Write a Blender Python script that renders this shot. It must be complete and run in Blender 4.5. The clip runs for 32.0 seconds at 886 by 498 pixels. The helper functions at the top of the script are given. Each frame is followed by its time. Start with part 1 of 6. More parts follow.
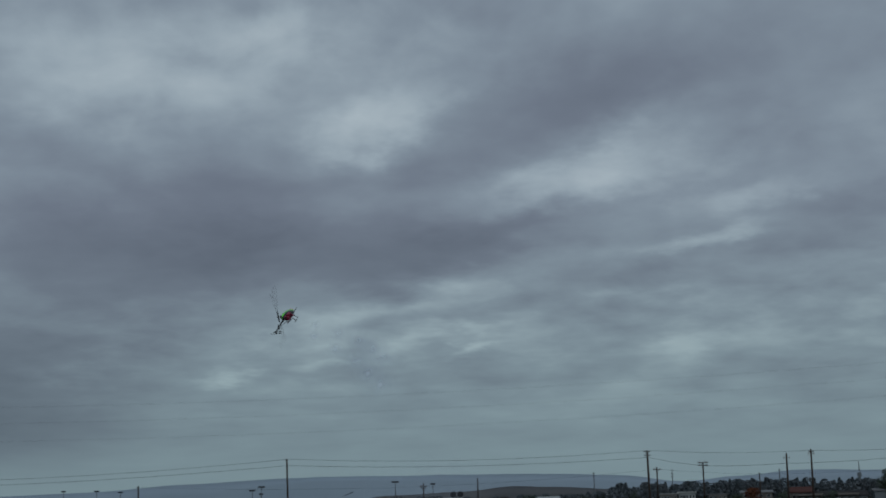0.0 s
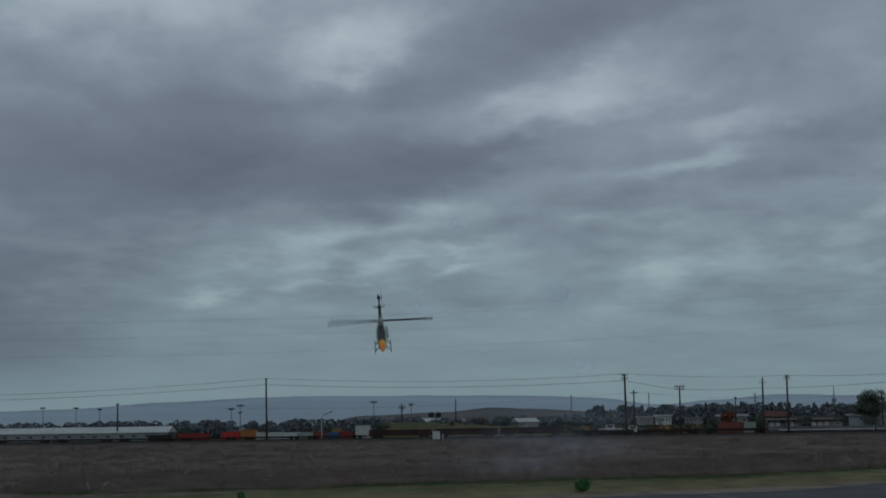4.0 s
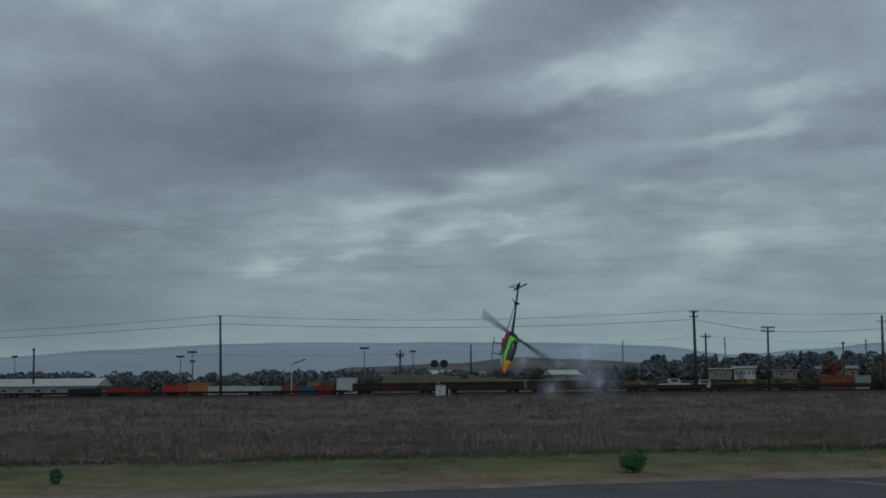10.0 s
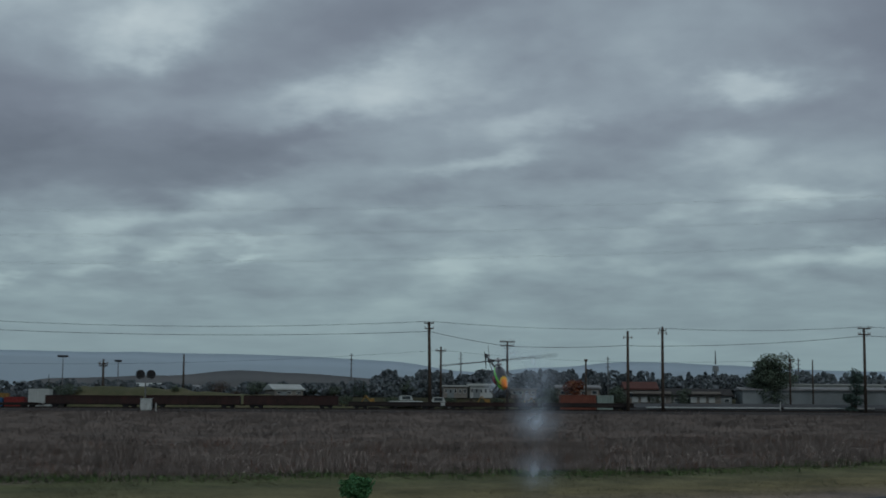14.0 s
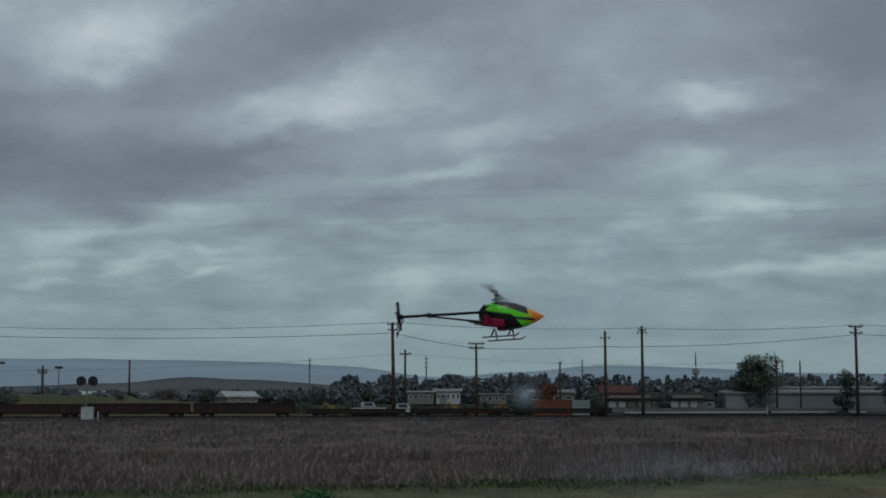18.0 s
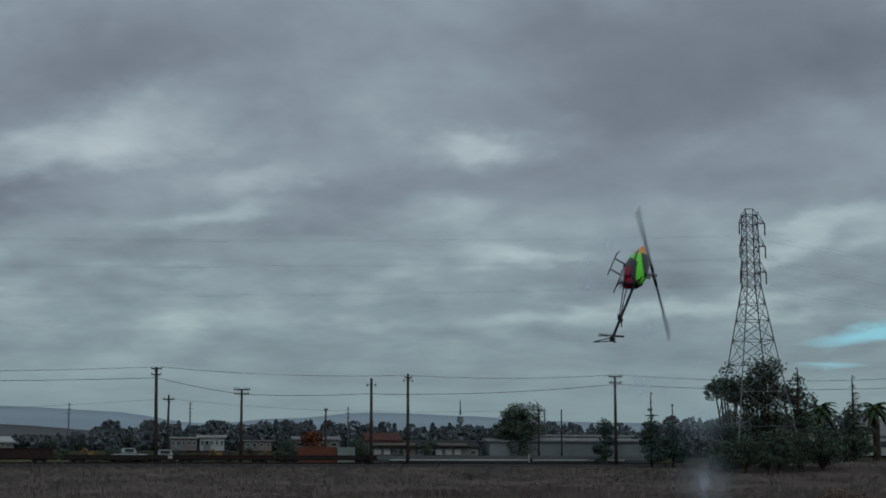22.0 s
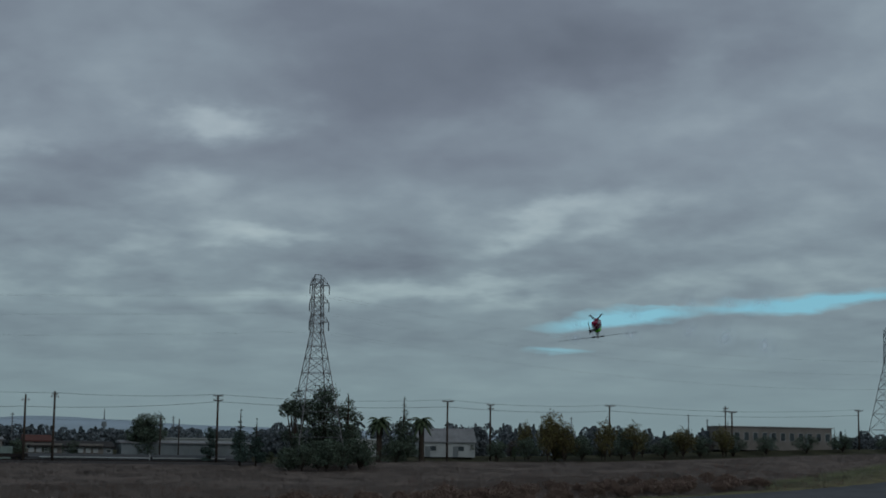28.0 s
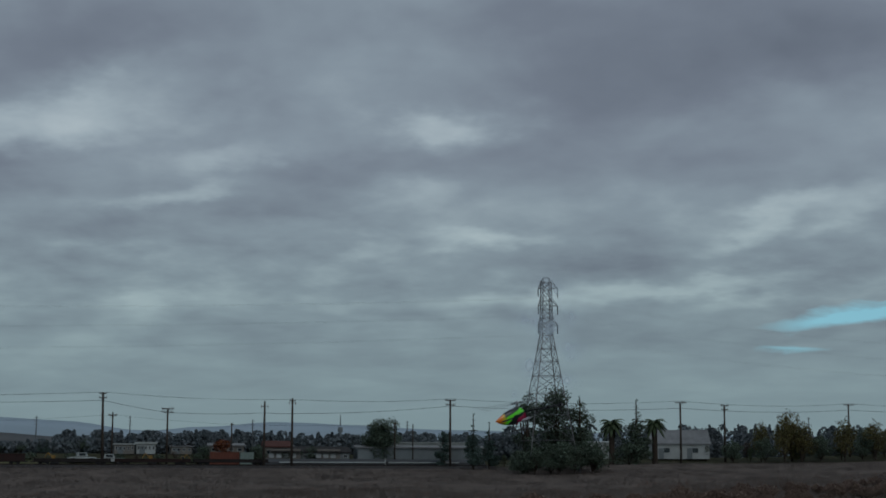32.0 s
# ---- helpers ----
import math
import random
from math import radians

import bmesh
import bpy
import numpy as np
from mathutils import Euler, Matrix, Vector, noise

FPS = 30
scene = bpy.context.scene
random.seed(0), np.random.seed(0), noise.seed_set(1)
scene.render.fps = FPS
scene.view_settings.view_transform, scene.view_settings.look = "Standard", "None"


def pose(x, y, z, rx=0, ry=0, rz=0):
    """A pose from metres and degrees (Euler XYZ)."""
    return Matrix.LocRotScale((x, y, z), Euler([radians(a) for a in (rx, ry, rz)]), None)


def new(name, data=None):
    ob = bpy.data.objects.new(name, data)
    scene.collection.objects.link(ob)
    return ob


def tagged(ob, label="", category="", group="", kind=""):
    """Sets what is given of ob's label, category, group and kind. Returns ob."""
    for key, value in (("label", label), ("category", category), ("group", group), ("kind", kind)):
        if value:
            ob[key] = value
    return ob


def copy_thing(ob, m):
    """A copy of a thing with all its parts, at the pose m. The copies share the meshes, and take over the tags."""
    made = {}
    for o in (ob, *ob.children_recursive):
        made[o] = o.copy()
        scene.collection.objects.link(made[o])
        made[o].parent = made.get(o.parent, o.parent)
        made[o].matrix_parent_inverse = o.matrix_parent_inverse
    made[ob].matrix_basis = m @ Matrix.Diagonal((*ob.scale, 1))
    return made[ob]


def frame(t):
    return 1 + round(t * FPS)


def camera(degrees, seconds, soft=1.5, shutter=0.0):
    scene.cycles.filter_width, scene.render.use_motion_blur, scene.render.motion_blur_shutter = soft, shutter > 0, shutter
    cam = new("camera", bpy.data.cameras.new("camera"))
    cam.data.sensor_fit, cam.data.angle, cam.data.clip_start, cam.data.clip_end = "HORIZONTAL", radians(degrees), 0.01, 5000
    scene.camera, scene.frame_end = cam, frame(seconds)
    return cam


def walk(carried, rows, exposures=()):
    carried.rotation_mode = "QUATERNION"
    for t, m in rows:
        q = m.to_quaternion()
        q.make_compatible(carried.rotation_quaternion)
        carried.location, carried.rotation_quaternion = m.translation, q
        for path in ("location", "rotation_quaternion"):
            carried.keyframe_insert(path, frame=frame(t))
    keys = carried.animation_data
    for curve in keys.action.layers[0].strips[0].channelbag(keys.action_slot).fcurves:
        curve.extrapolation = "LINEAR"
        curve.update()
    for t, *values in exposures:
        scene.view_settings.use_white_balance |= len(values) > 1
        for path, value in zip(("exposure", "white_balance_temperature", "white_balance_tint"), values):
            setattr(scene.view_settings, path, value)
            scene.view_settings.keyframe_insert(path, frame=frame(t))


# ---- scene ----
# ---- camera ----
def aim(x, y, z, yaw, pitch, roll):
    """A camera pose: yaw to the right of north, pitch up, roll to the left."""
    return pose(x, y, z, 90 + pitch, 0, -yaw) @ pose(0, 0, 0, 0, 0, roll)


LENS = 31.18
PATH = [
    (0.0, 0.00, -57.30, 1.957, -5.88, 9.42, -1.44),
    (0.5, 0.00, -57.30, 1.957, -6.58, 8.94, -1.44),
    (1.0, 0.00, -57.30, 1.957, -7.08, 8.55, -1.35),
    (1.5, 0.00, -57.30, 1.957, -4.94, 8.81, -0.70),
    (2.0, 0.00, -57.30, 1.957, -4.48, 8.44, -0.67),
    (2.5, 0.00, -57.30, 1.957, -4.17, 7.78, -0.40),
    (3.0, 0.00, -57.30, 1.957, -3.39, 6.50, -0.22),
    (3.5, 0.00, -57.30, 1.957, -5.02, 7.63, -1.21),
    (4.0, 0.00, -57.30, 1.957, -5.23, 6.59, -0.81),
    (4.5, 0.00, -57.30, 1.957, -5.43, 5.10, -0.69),
    (6.5, 0.00, -57.30, 1.957, -5.82, 4.45, -0.70),
    (6.6, 0.00, -56.30, 1.929, -5.84, 4.54, -0.67),
    (6.7, 0.00, -53.20, 1.841, -5.86, 4.63, -0.64),
    (6.8, 0.00, -49.70, 1.741, -5.89, 4.72, -0.61),
    (6.9, 0.00, -46.10, 1.639, -5.91, 4.82, -0.57),
    (7.0, 0.00, -42.50, 1.537, -5.93, 4.91, -0.54),
    (7.1, 0.00, -38.80, 1.432, -6.13, 5.05, -0.56),
    (7.2, 0.00, -35.10, 1.327, -6.33, 5.19, -0.58),
    (7.3, 0.00, -31.40, 1.221, -6.54, 5.33, -0.59),
    (7.4, 0.00, -27.70, 1.116, -6.74, 5.47, -0.61),
    (7.5, 0.00, -24.00, 1.011, -6.94, 5.61, -0.63),
    (7.6, 0.00, -20.30, 0.906, -6.86, 5.54, -0.62),
    (7.7, 0.00, -16.60, 0.801, -6.77, 5.47, -0.61),
    (7.8, 0.00, -13.60, 0.716, -6.69, 5.40, -0.60),
    (7.9, 0.00, -12.36, 0.680, -6.61, 5.33, -0.60),
    (8.0, 0.00, -12.36, 0.680, -6.53, 5.25, -0.59),
    (8.5, 0.00, -12.36, 0.680, -6.71, 5.30, -0.73),
    (9.0, 0.00, -12.36, 0.680, -6.93, 5.66, -0.87),
    (9.2, 0.00, -12.36, 0.680, -6.94, 5.63, -0.73),
    (9.3, 0.00, -11.60, 0.659, -6.95, 5.61, -0.66),
    (9.4, 0.00, -9.20, 0.590, -6.95, 5.59, -0.59),
    (9.5, 0.00, -6.32, 0.509, -6.96, 5.58, -0.52),
    (9.6, 0.00, -3.20, 0.420, -7.04, 5.57, -0.51),
    (9.7, 0.00, -0.10, 0.332, -7.11, 5.56, -0.50),
    (9.8, 0.00, 3.00, 0.244, -7.19, 5.54, -0.48),
    (9.9, 0.00, 6.20, 0.153, -7.27, 5.53, -0.47),
    (10.0, 0.00, 8.30, 0.093, -7.35, 5.52, -0.46),
    (10.1, 0.00, 8.75, 0.080, -7.21, 5.54, -0.42),
    (10.5, 0.00, 8.75, 0.080, -6.67, 5.59, -0.26),
    (11.0, 0.00, 8.75, 0.080, -4.98, 5.37, 0.17),
    (11.5, 0.00, 8.75, 0.080, -3.47, 5.38, 0.29),
    (12.0, 0.00, 8.75, 0.080, -2.87, 5.87, 0.16),
    (12.5, 0.00, 8.75, 0.080, -2.04, 5.71, 0.19),
    (13.0, 0.00, 8.75, 0.080, -1.17, 5.72, 0.21),
    (13.4, 0.00, 8.75, 0.080, -0.24, 6.05, 0.16),
    (13.5, 0.00, 9.20, 0.068, -0.01, 6.13, 0.15),
    (13.6, 0.00, 11.90, -0.009, 0.44, 6.17, 0.18),
    (13.7, 0.00, 15.50, -0.112, 0.90, 6.20, 0.21),
    (13.8, 0.00, 19.10, -0.214, 1.35, 6.23, 0.25),
    (13.9, 0.00, 22.70, -0.316, 1.81, 6.26, 0.28),
    (14.0, 0.00, 26.34, -0.420, 2.26, 6.30, 0.32),
    (14.1, 0.00, 29.90, -0.521, 2.34, 6.33, 0.30),
    (14.2, 0.00, 33.00, -0.609, 2.41, 6.36, 0.28),
    (14.3, 0.00, 35.60, -0.683, 2.49, 6.39, 0.27),
    (14.4, 0.00, 37.40, -0.734, 2.56, 6.42, 0.25),
    (14.5, 0.00, 38.09, -0.754, 2.63, 6.45, 0.24),
    (16.5, 0.00, 38.09, -0.754, 4.12, 7.07, -0.07),
    (17.0, 0.00, 38.09, -0.754, 3.93, 7.44, -0.05),
    (17.5, 0.00, 38.09, -0.754, 3.53, 7.06, 0.09),
    (18.0, 0.00, 38.09, -0.754, 3.73, 6.70, -0.17),
    (18.5, 0.00, 38.09, -0.754, 3.57, 7.13, -0.62),
    (19.0, 0.00, 38.09, -0.754, 2.95, 7.09, -0.71),
    (19.5, 0.00, 38.09, -0.754, 2.95, 7.15, -0.68),
    (20.0, 0.00, 38.09, -0.754, 8.62, 8.06, -0.02),
    (20.5, 0.00, 38.09, -0.754, 12.88, 7.43, 0.12),
    (21.0, 0.00, 38.09, -0.754, 10.77, 7.39, -0.43),
    (21.5, 0.00, 38.09, -0.754, 11.96, 8.08, -0.22),
    (22.0, 0.00, 38.09, -0.754, 12.13, 8.36, -0.06),
    (22.5, 0.00, 38.09, -0.754, 11.52, 7.85, -0.01),
    (23.0, 0.00, 38.09, -0.754, 10.22, 7.78, -0.12),
    (23.5, 0.00, 38.09, -0.754, 7.09, 7.12, -0.02),
    (23.7, 0.00, 38.09, -0.754, 6.23, 7.04, -0.00),
    (23.8, 0.00, 37.80, -0.745, 5.80, 7.00, 0.01),
    (23.9, 0.00, 36.40, -0.705, 5.37, 6.96, 0.02),
    (24.0, 0.00, 33.20, -0.615, 4.94, 6.92, 0.03),
    (24.1, 0.00, 29.50, -0.509, 3.34, 6.88, -0.55),
    (24.2, 0.00, 25.75, -0.403, 1.73, 6.85, -1.13),
    (24.3, 0.00, 22.00, -0.236, -1.45, 7.36, -1.40),
    (24.4, 0.00, 18.25, -0.070, -4.64, 7.88, -1.67),
    (24.5, 0.00, 14.50, 0.097, -7.82, 8.40, -1.94),
    (24.6, 0.00, 10.75, 0.263, -8.79, 8.17, -1.79),
    (24.7, 0.00, 7.00, 0.430, -9.76, 7.94, -1.64),
    (24.8, 0.00, 3.25, 0.597, -10.73, 7.71, -1.49),
    (24.9, 0.00, -0.50, 0.763, -10.08, 7.14, -1.49),
    (25.0, 0.00, -4.25, 0.930, -9.42, 6.57, -1.49),
    (25.1, 0.00, -8.00, 1.096, -8.24, 6.60, -1.27),
    (25.2, 0.00, -11.75, 1.263, -7.06, 6.63, -1.05),
    (25.3, 0.00, -15.50, 1.370, -4.68, 7.14, -0.64),
    (25.4, 0.00, -18.60, 1.458, -2.30, 7.66, -0.23),
    (25.5, 0.00, -19.22, 1.475, 0.09, 8.18, 0.18),
    (25.7, 0.00, -19.22, 1.475, 8.12, 9.21, 0.63),
    (26.0, 0.00, -19.22, 1.475, 17.87, 8.47, 1.46),
    (26.5, 0.00, -19.22, 1.475, 22.25, 8.00, 0.93),
    (28.5, 0.00, -19.22, 1.475, 20.90, 7.31, 0.37),
    (29.0, 0.00, -19.22, 1.475, 18.00, 7.06, 0.90),
    (29.5, 0.00, -19.22, 1.475, 15.98, 6.52, 0.82),
    (30.0, 0.00, -19.22, 1.475, 13.65, 6.39, 0.82),
    (30.5, 0.00, -19.22, 1.475, 11.42, 7.25, 0.30),
    (31.0, 0.00, -19.22, 1.475, 12.46, 8.59, 0.25),
    (31.5, 0.00, -19.22, 1.475, 13.41, 8.18, 0.40),
    (32.0, 0.00, -19.22, 1.475, 13.44, 7.70, 0.21),
]
cam = camera(LENS, 32.0, soft=1.7, shutter=0.25)
walk(cam, [(row[0], aim(*row[1:])) for row in PATH], [(0.0, -0.94, 6280, 13), (4.5, -0.92, 6300, 13), (7.0, -0.68, 6420, 12), (14.0, -0.66, 6500, 11), (24.0, -0.74, 6520, 10), (26.5, -0.83, 6400, 12), (32.0, -0.85, 6400, 12)])

# ---- world, sun, exposure ----
scene.view_settings.exposure = -0.72


class Nodes:
    """Short hand for building a node tree."""

    def __init__(self, tree):
        self.tree = tree
        tree.nodes.clear()

    def add(self, kind, **props):
        n = self.tree.nodes.new(kind)
        for k, v in props.items():
            if k == "op":
                n.operation = v
            elif k == "blend":
                n.data_type, n.blend_type = "RGBA", v
            elif k == "dims":
                n.noise_dimensions = v
            elif k == "feature":
                n.feature = v
        return n

    def link(self, a, b):
        self.tree.links.new(a, b)

    def put(self, socket, value):
        if isinstance(value, (int, float, tuple, list)):
            socket.default_value = value
        else:
            self.link(value, socket)

    def math(self, op, a, b=0.0, clamp=False):
        n = self.add("ShaderNodeMath", op=op)
        n.use_clamp = clamp
        self.put(n.inputs[0], a)
        self.put(n.inputs[1], b)
        return n.outputs[0]

    def noise(self, vec, scale, detail=3.0, rough=0.55, distort=0.0):
        n = self.add("ShaderNodeTexNoise")
        if vec is not None:
            self.link(vec, n.inputs["Vector"])
        n.inputs["Scale"].default_value = scale
        n.inputs["Detail"].default_value = detail
        n.inputs["Roughness"].default_value = rough
        n.inputs["Distortion"].default_value = distort
        return n.outputs[0]

    def mapping(self, vec, loc=(0, 0, 0), rot=(0, 0, 0), scale=(1, 1, 1)):
        n = self.add("ShaderNodeMapping")
        self.link(vec, n.inputs["Vector"])
        n.inputs["Location"].default_value = loc
        n.inputs["Rotation"].default_value = [radians(a) for a in rot]
        n.inputs["Scale"].default_value = scale
        return n.outputs[0]

    def ramp(self, fac, stops):
        n = self.add("ShaderNodeValToRGB")
        self.put(n.inputs[0], fac)
        el = n.color_ramp.elements
        while len(el) < len(stops):
            el.new(0.5)
        for e, (p, c) in zip(el, stops):
            e.position = p
            e.color = (*c, 1) if len(c) == 3 else c
        return n.outputs[0]

    def mix(self, fac, a, b, blend="MIX"):
        n = self.add("ShaderNodeMix", blend=blend)
        self.put(n.inputs[0], fac)
        for s, v in ((n.inputs[6], a), (n.inputs[7], b)):
            self.put(s, (*v, 1) if isinstance(v, tuple) and len(v) == 3 else v)
        return n.outputs[2]

    def xyz(self, x, y, z):
        n = self.add("ShaderNodeCombineXYZ")
        for s, v in zip(n.inputs, (x, y, z)):
            self.put(s, v)
        return n.outputs[0]

    def split(self, vec):
        n = self.add("ShaderNodeSeparateXYZ")
        self.link(vec, n.inputs[0])
        return n.outputs


# cloud forms: azimuth, elevation, half width, half height, tilt (degrees), weight
CLOUDS_WEST = [
    (-22.5, 2.8, 5.5, 1.9, 0, -1.1),
    (-19.0, 8.2, 4.0, 1.3, 4, 0.3),
    (-12.5, 16.6, 7.0, 1.8, 4, 0.32),
    (-9.0, 6.9, 5.0, 0.5, 14, 0.3),
    (-8.2, 13.9, 2.8, 0.9, 22, 0.68),
    (-18.4, 15.3, 5, 1.9, 0, 0.32),
    (-12.11, 17.29, 1.2, 1.43, -30, 0.27),
    (0.01, 15.06, 5.7, 1.84, 8, -0.38),
    (-2.35, 13.13, 4.1, 0.82, 10, -0.15),
    (-12.5, 9.4, 6, 1.3, 2, -0.38),
    (-18.13, 9.56, 6.7, 1.73, 3, -0.45),
    (-5.5, 9.4, 4, 1.1, 14, -0.42),
    (-9.2, 5.5, 2, 0.35, 16, 0.38),
    (-19.09, 5.4, 2, 0.4, 0, 0.18),
    (-18.1, 7.9, 4.5, 1, 0, -0.4),
    (-13.91, 4.97, 1.2, 0.24, 0, 0.45),
    (-5.35, 5.79, 1.4, 0.18, 8, 0.41),
    (-11.46, 12.06, 6.9, 1.22, 4, -0.22),
    (-21.4, 5.7, 4.5, 1.5, 0, -0.5),
]
CLOUDS_NORTH = [
    (0.57, 11.75, 3.5, 0.82, 10, 0.26),
    (3.95, 9.57, 2.8, 0.55, 10, 0.28),
    (-1.5, 10.6, 4.1, 0.61, 10, -0.19),
    (0.59, 12.84, 3.7, 0.92, 20, 0.3),
    (4.94, 10.64, 2.7, 0.45, 10, 0.34),
    (-5.27, 6.57, 1.8, 0.29, 6, 0.3),
    (4.13, 8.92, 4.9, 0.37, 5, -0.15),
    (1.68, 7.49, 1.8, 0.31, 0, 0.19),
    (12.96, 9.42, 1.8, 0.82, 0, 0.26),
]
CLOUDS_EAST = [
    (19.5, 16.4, 9.0, 1.4, 6, -0.3),
    (28.5, 14.8, 5.0, 1.5, 10, -0.35),
    (21.0, 6.2, 7.0, 0.35, 3, 0.3),
    (13.26, 12.18, 2.4, 0.65, 5, 0.64),
    (21.76, 14.04, 6.7, 1.94, 14, -0.41),
    (0.82, 11.66, 4.1, 1.02, 6, 0.26),
    (7.7, 10.26, 6.7, 0.82, 6, -0.3),
    (3.47, 9.26, 2.2, 0.45, 6, 0.34),
    (14.71, 8.11, 2, 0.33, 0, 0.38),
    (10.8, 7.76, 1.2, 0.45, 0, 0.3),
    (24.66, 8.34, 2.4, 0.49, 24, 0.42),
    (27.43, 9.25, 2.2, 0.61, 10, 0.26),
    (23.11, 10.59, 4.1, 1.02, 8, -0.19),
    (2.76, 5.63, 1.2, 0.61, 0, 0.26),
    (17.98, 7.04, 5.3, 0.61, 4, -0.15),
    (27.9, 8.59, 2.4, 0.49, 20, 0.26),
]
BLUE_GAPS = [
    (28.14, 5.17, 3.2, 0.33, 6, 1),
    (34.76, 5.82, 4.6, 0.35, 4, 1),
    (25.86, 4.14, 1.6, 0.16, 2, 0.62),
    (29.79, 5.58, 2.7, 0.12, 2, 0.6),
]


def overcast_world():
    world = bpy.data.worlds.new("overcast_sky")
    scene.world = world
    world.use_nodes = True
    g = Nodes(world.node_tree)
    way = g.add("ShaderNodeTexCoord").outputs["Generated"]
    x, y, z = g.split(way)
    az = g.math("MULTIPLY", g.math("ARCTAN2", x, y), 57.2958)
    el = g.math("MULTIPLY", g.math("ARCSINE", z), 57.2958)
    up = g.math("MAXIMUM", z, 0.0)
    # the cloud deck seen in perspective
    low = g.math("ADD", up, 0.14)
    deck = g.xyz(g.math("DIVIDE", x, low), g.math("DIVIDE", y, low), 0.0)
    # rolls of cloud that run towards the west-north-west
    rolls = g.mapping(g.mapping(g.mapping(deck, scale=(1.0, 0.40, 1.0)), rot=(0, 0, 14)), scale=(0.85, 1.15, 1.0))
    wide = g.noise(g.mapping(rolls, (3.1, 0.4, 0)), 1.3, 2, 0.5, 0.2)
    # billows, smaller and flatter towards the horizon
    rise = g.math("ADD", g.math("MAXIMUM", el, 0.0), 4.0)
    puffs = g.xyz(g.math("MULTIPLY", az, 0.075), g.math("MULTIPLY", g.math("LOGARITHM", rise, 2.71828), 2.5), 0.0)
    mid = g.noise(g.mapping(puffs, (0.7, 5.2, 0), (0, 0, -7)), 1.9, 3, 0.5, 0.3)
    fine = g.noise(g.mapping(puffs, (3.3, 1.7, 0), (0, 0, -7)), 4.6, 4, 0.5, 0.2)
    tiny = g.noise(g.mapping(puffs, (8.1, 4.4, 0), (0, 0, -6)), 11.0, 3, 0.5, 0.2)
    # ragged edges for the placed forms
    wob_a = g.math("MULTIPLY", g.math("SUBTRACT", g.noise(g.mapping(puffs, (1, 8, 0)), 3.2, 4), 0.5), 5.0)
    wob_e = g.math("MULTIPLY", g.math("SUBTRACT", g.noise(g.mapping(puffs, (6, 1, 0)), 3.2, 4), 0.5), 2.6)
    waz, wel = g.math("ADD", az, wob_a), g.math("ADD", el, wob_e)

    def form(a, e, w, h, tilt, a_in, e_in):
        da, de = g.math("SUBTRACT", a_in, a), g.math("SUBTRACT", e_in, e)
        c, s = math.cos(radians(tilt)), math.sin(radians(tilt))
        u = g.math("ADD", g.math("MULTIPLY", da, c / w), g.math("MULTIPLY", de, s / w))
        v = g.math("ADD", g.math("MULTIPLY", da, -s / h), g.math("MULTIPLY", de, c / h))
        r = g.math("ADD", g.math("MULTIPLY", u, u), g.math("MULTIPLY", v, v))
        return g.math("POWER", 2.71828, g.math("MULTIPLY", r, -1.0))

    # the near, high part of the deck is smoother
    crisp = g.math("SUBTRACT", 1.0, g.math("MULTIPLY", g.math("DIVIDE", g.math("SUBTRACT", el, 6.5), 4.0, clamp=True), 0.55))
    total = g.math("MULTIPLY", g.math("SUBTRACT", wide, 0.5), 0.42)
    total = g.math("ADD", total, g.math("MULTIPLY", g.math("SUBTRACT", mid, 0.5), 0.75))
    total = g.math("ADD", total, g.math("MULTIPLY", g.math("MULTIPLY", g.math("SUBTRACT", fine, 0.5), 0.9), crisp))
    total = g.math("ADD", total, g.math("MULTIPLY", g.math("MULTIPLY", g.math("SUBTRACT", tiny, 0.5), 0.26), crisp))
    grain = g.math("ADD", 0.35, g.math("MULTIPLY", fine, 1.3))
    for a, e, w, h, tilt, weight in CLOUDS_WEST + CLOUDS_NORTH + CLOUDS_EAST:
        total = g.math("ADD", total, g.math("MULTIPLY", g.math("MULTIPLY", form(a, e, w, h, tilt, waz, wel), grain), weight))
    # the deck thins out to an even haze at the horizon
    calm = g.math("DIVIDE", g.math("SUBTRACT", el, 0.8), 5.2, clamp=True)
    total = g.math("MULTIPLY", total, calm)
    value = g.math("ADD", g.math("MULTIPLY", total, 0.62), 0.5, clamp=True)
    cloud = g.ramp(value, [(0.0, (0.195, 0.235, 0.30)), (0.30, (0.29, 0.35, 0.43)), (0.52, (0.405, 0.505, 0.585)), (0.72, (0.56, 0.69, 0.76)), (1.0, (0.74, 0.88, 0.93))])
    haze = g.math("SUBTRACT", 1.0, g.math("DIVIDE", el, 11.0, clamp=True))
    cloud = g.mix(g.math("MULTIPLY", haze, 0.75), cloud, g.mix(1.0, cloud, (0.84, 1.0, 0.87), "MULTIPLY"))
    # blue sky through the gaps
    gap = None
    for a, e, w, h, tilt, weight in BLUE_GAPS:
        f = g.math("MULTIPLY", form(a, e, w, h, tilt, az, g.math("ADD", el, g.math("MULTIPLY", wob_e, 0.5))), weight)
        gap = f if gap is None else g.math("MAXIMUM", gap, f)
    gap = g.ramp(gap, [(0.28, (0, 0, 0)), (0.80, (1, 1, 1))])
    sky = g.add("ShaderNodeTexSky")
    sky.sky_type, sky.sun_disc = "NISHITA", False
    sky.sun_elevation, sky.sun_rotation = radians(38), radians(-20)
    blue = g.mix(1.0, sky.outputs[0], (0.14, 0.16, 0.15), "MULTIPLY")
    blue = g.mix(0.8, blue, (0.30, 0.82, 1.05))
    colour = g.mix(gap, cloud, blue)
    back = g.add("ShaderNodeBackground")
    g.link(colour, back.inputs[0])
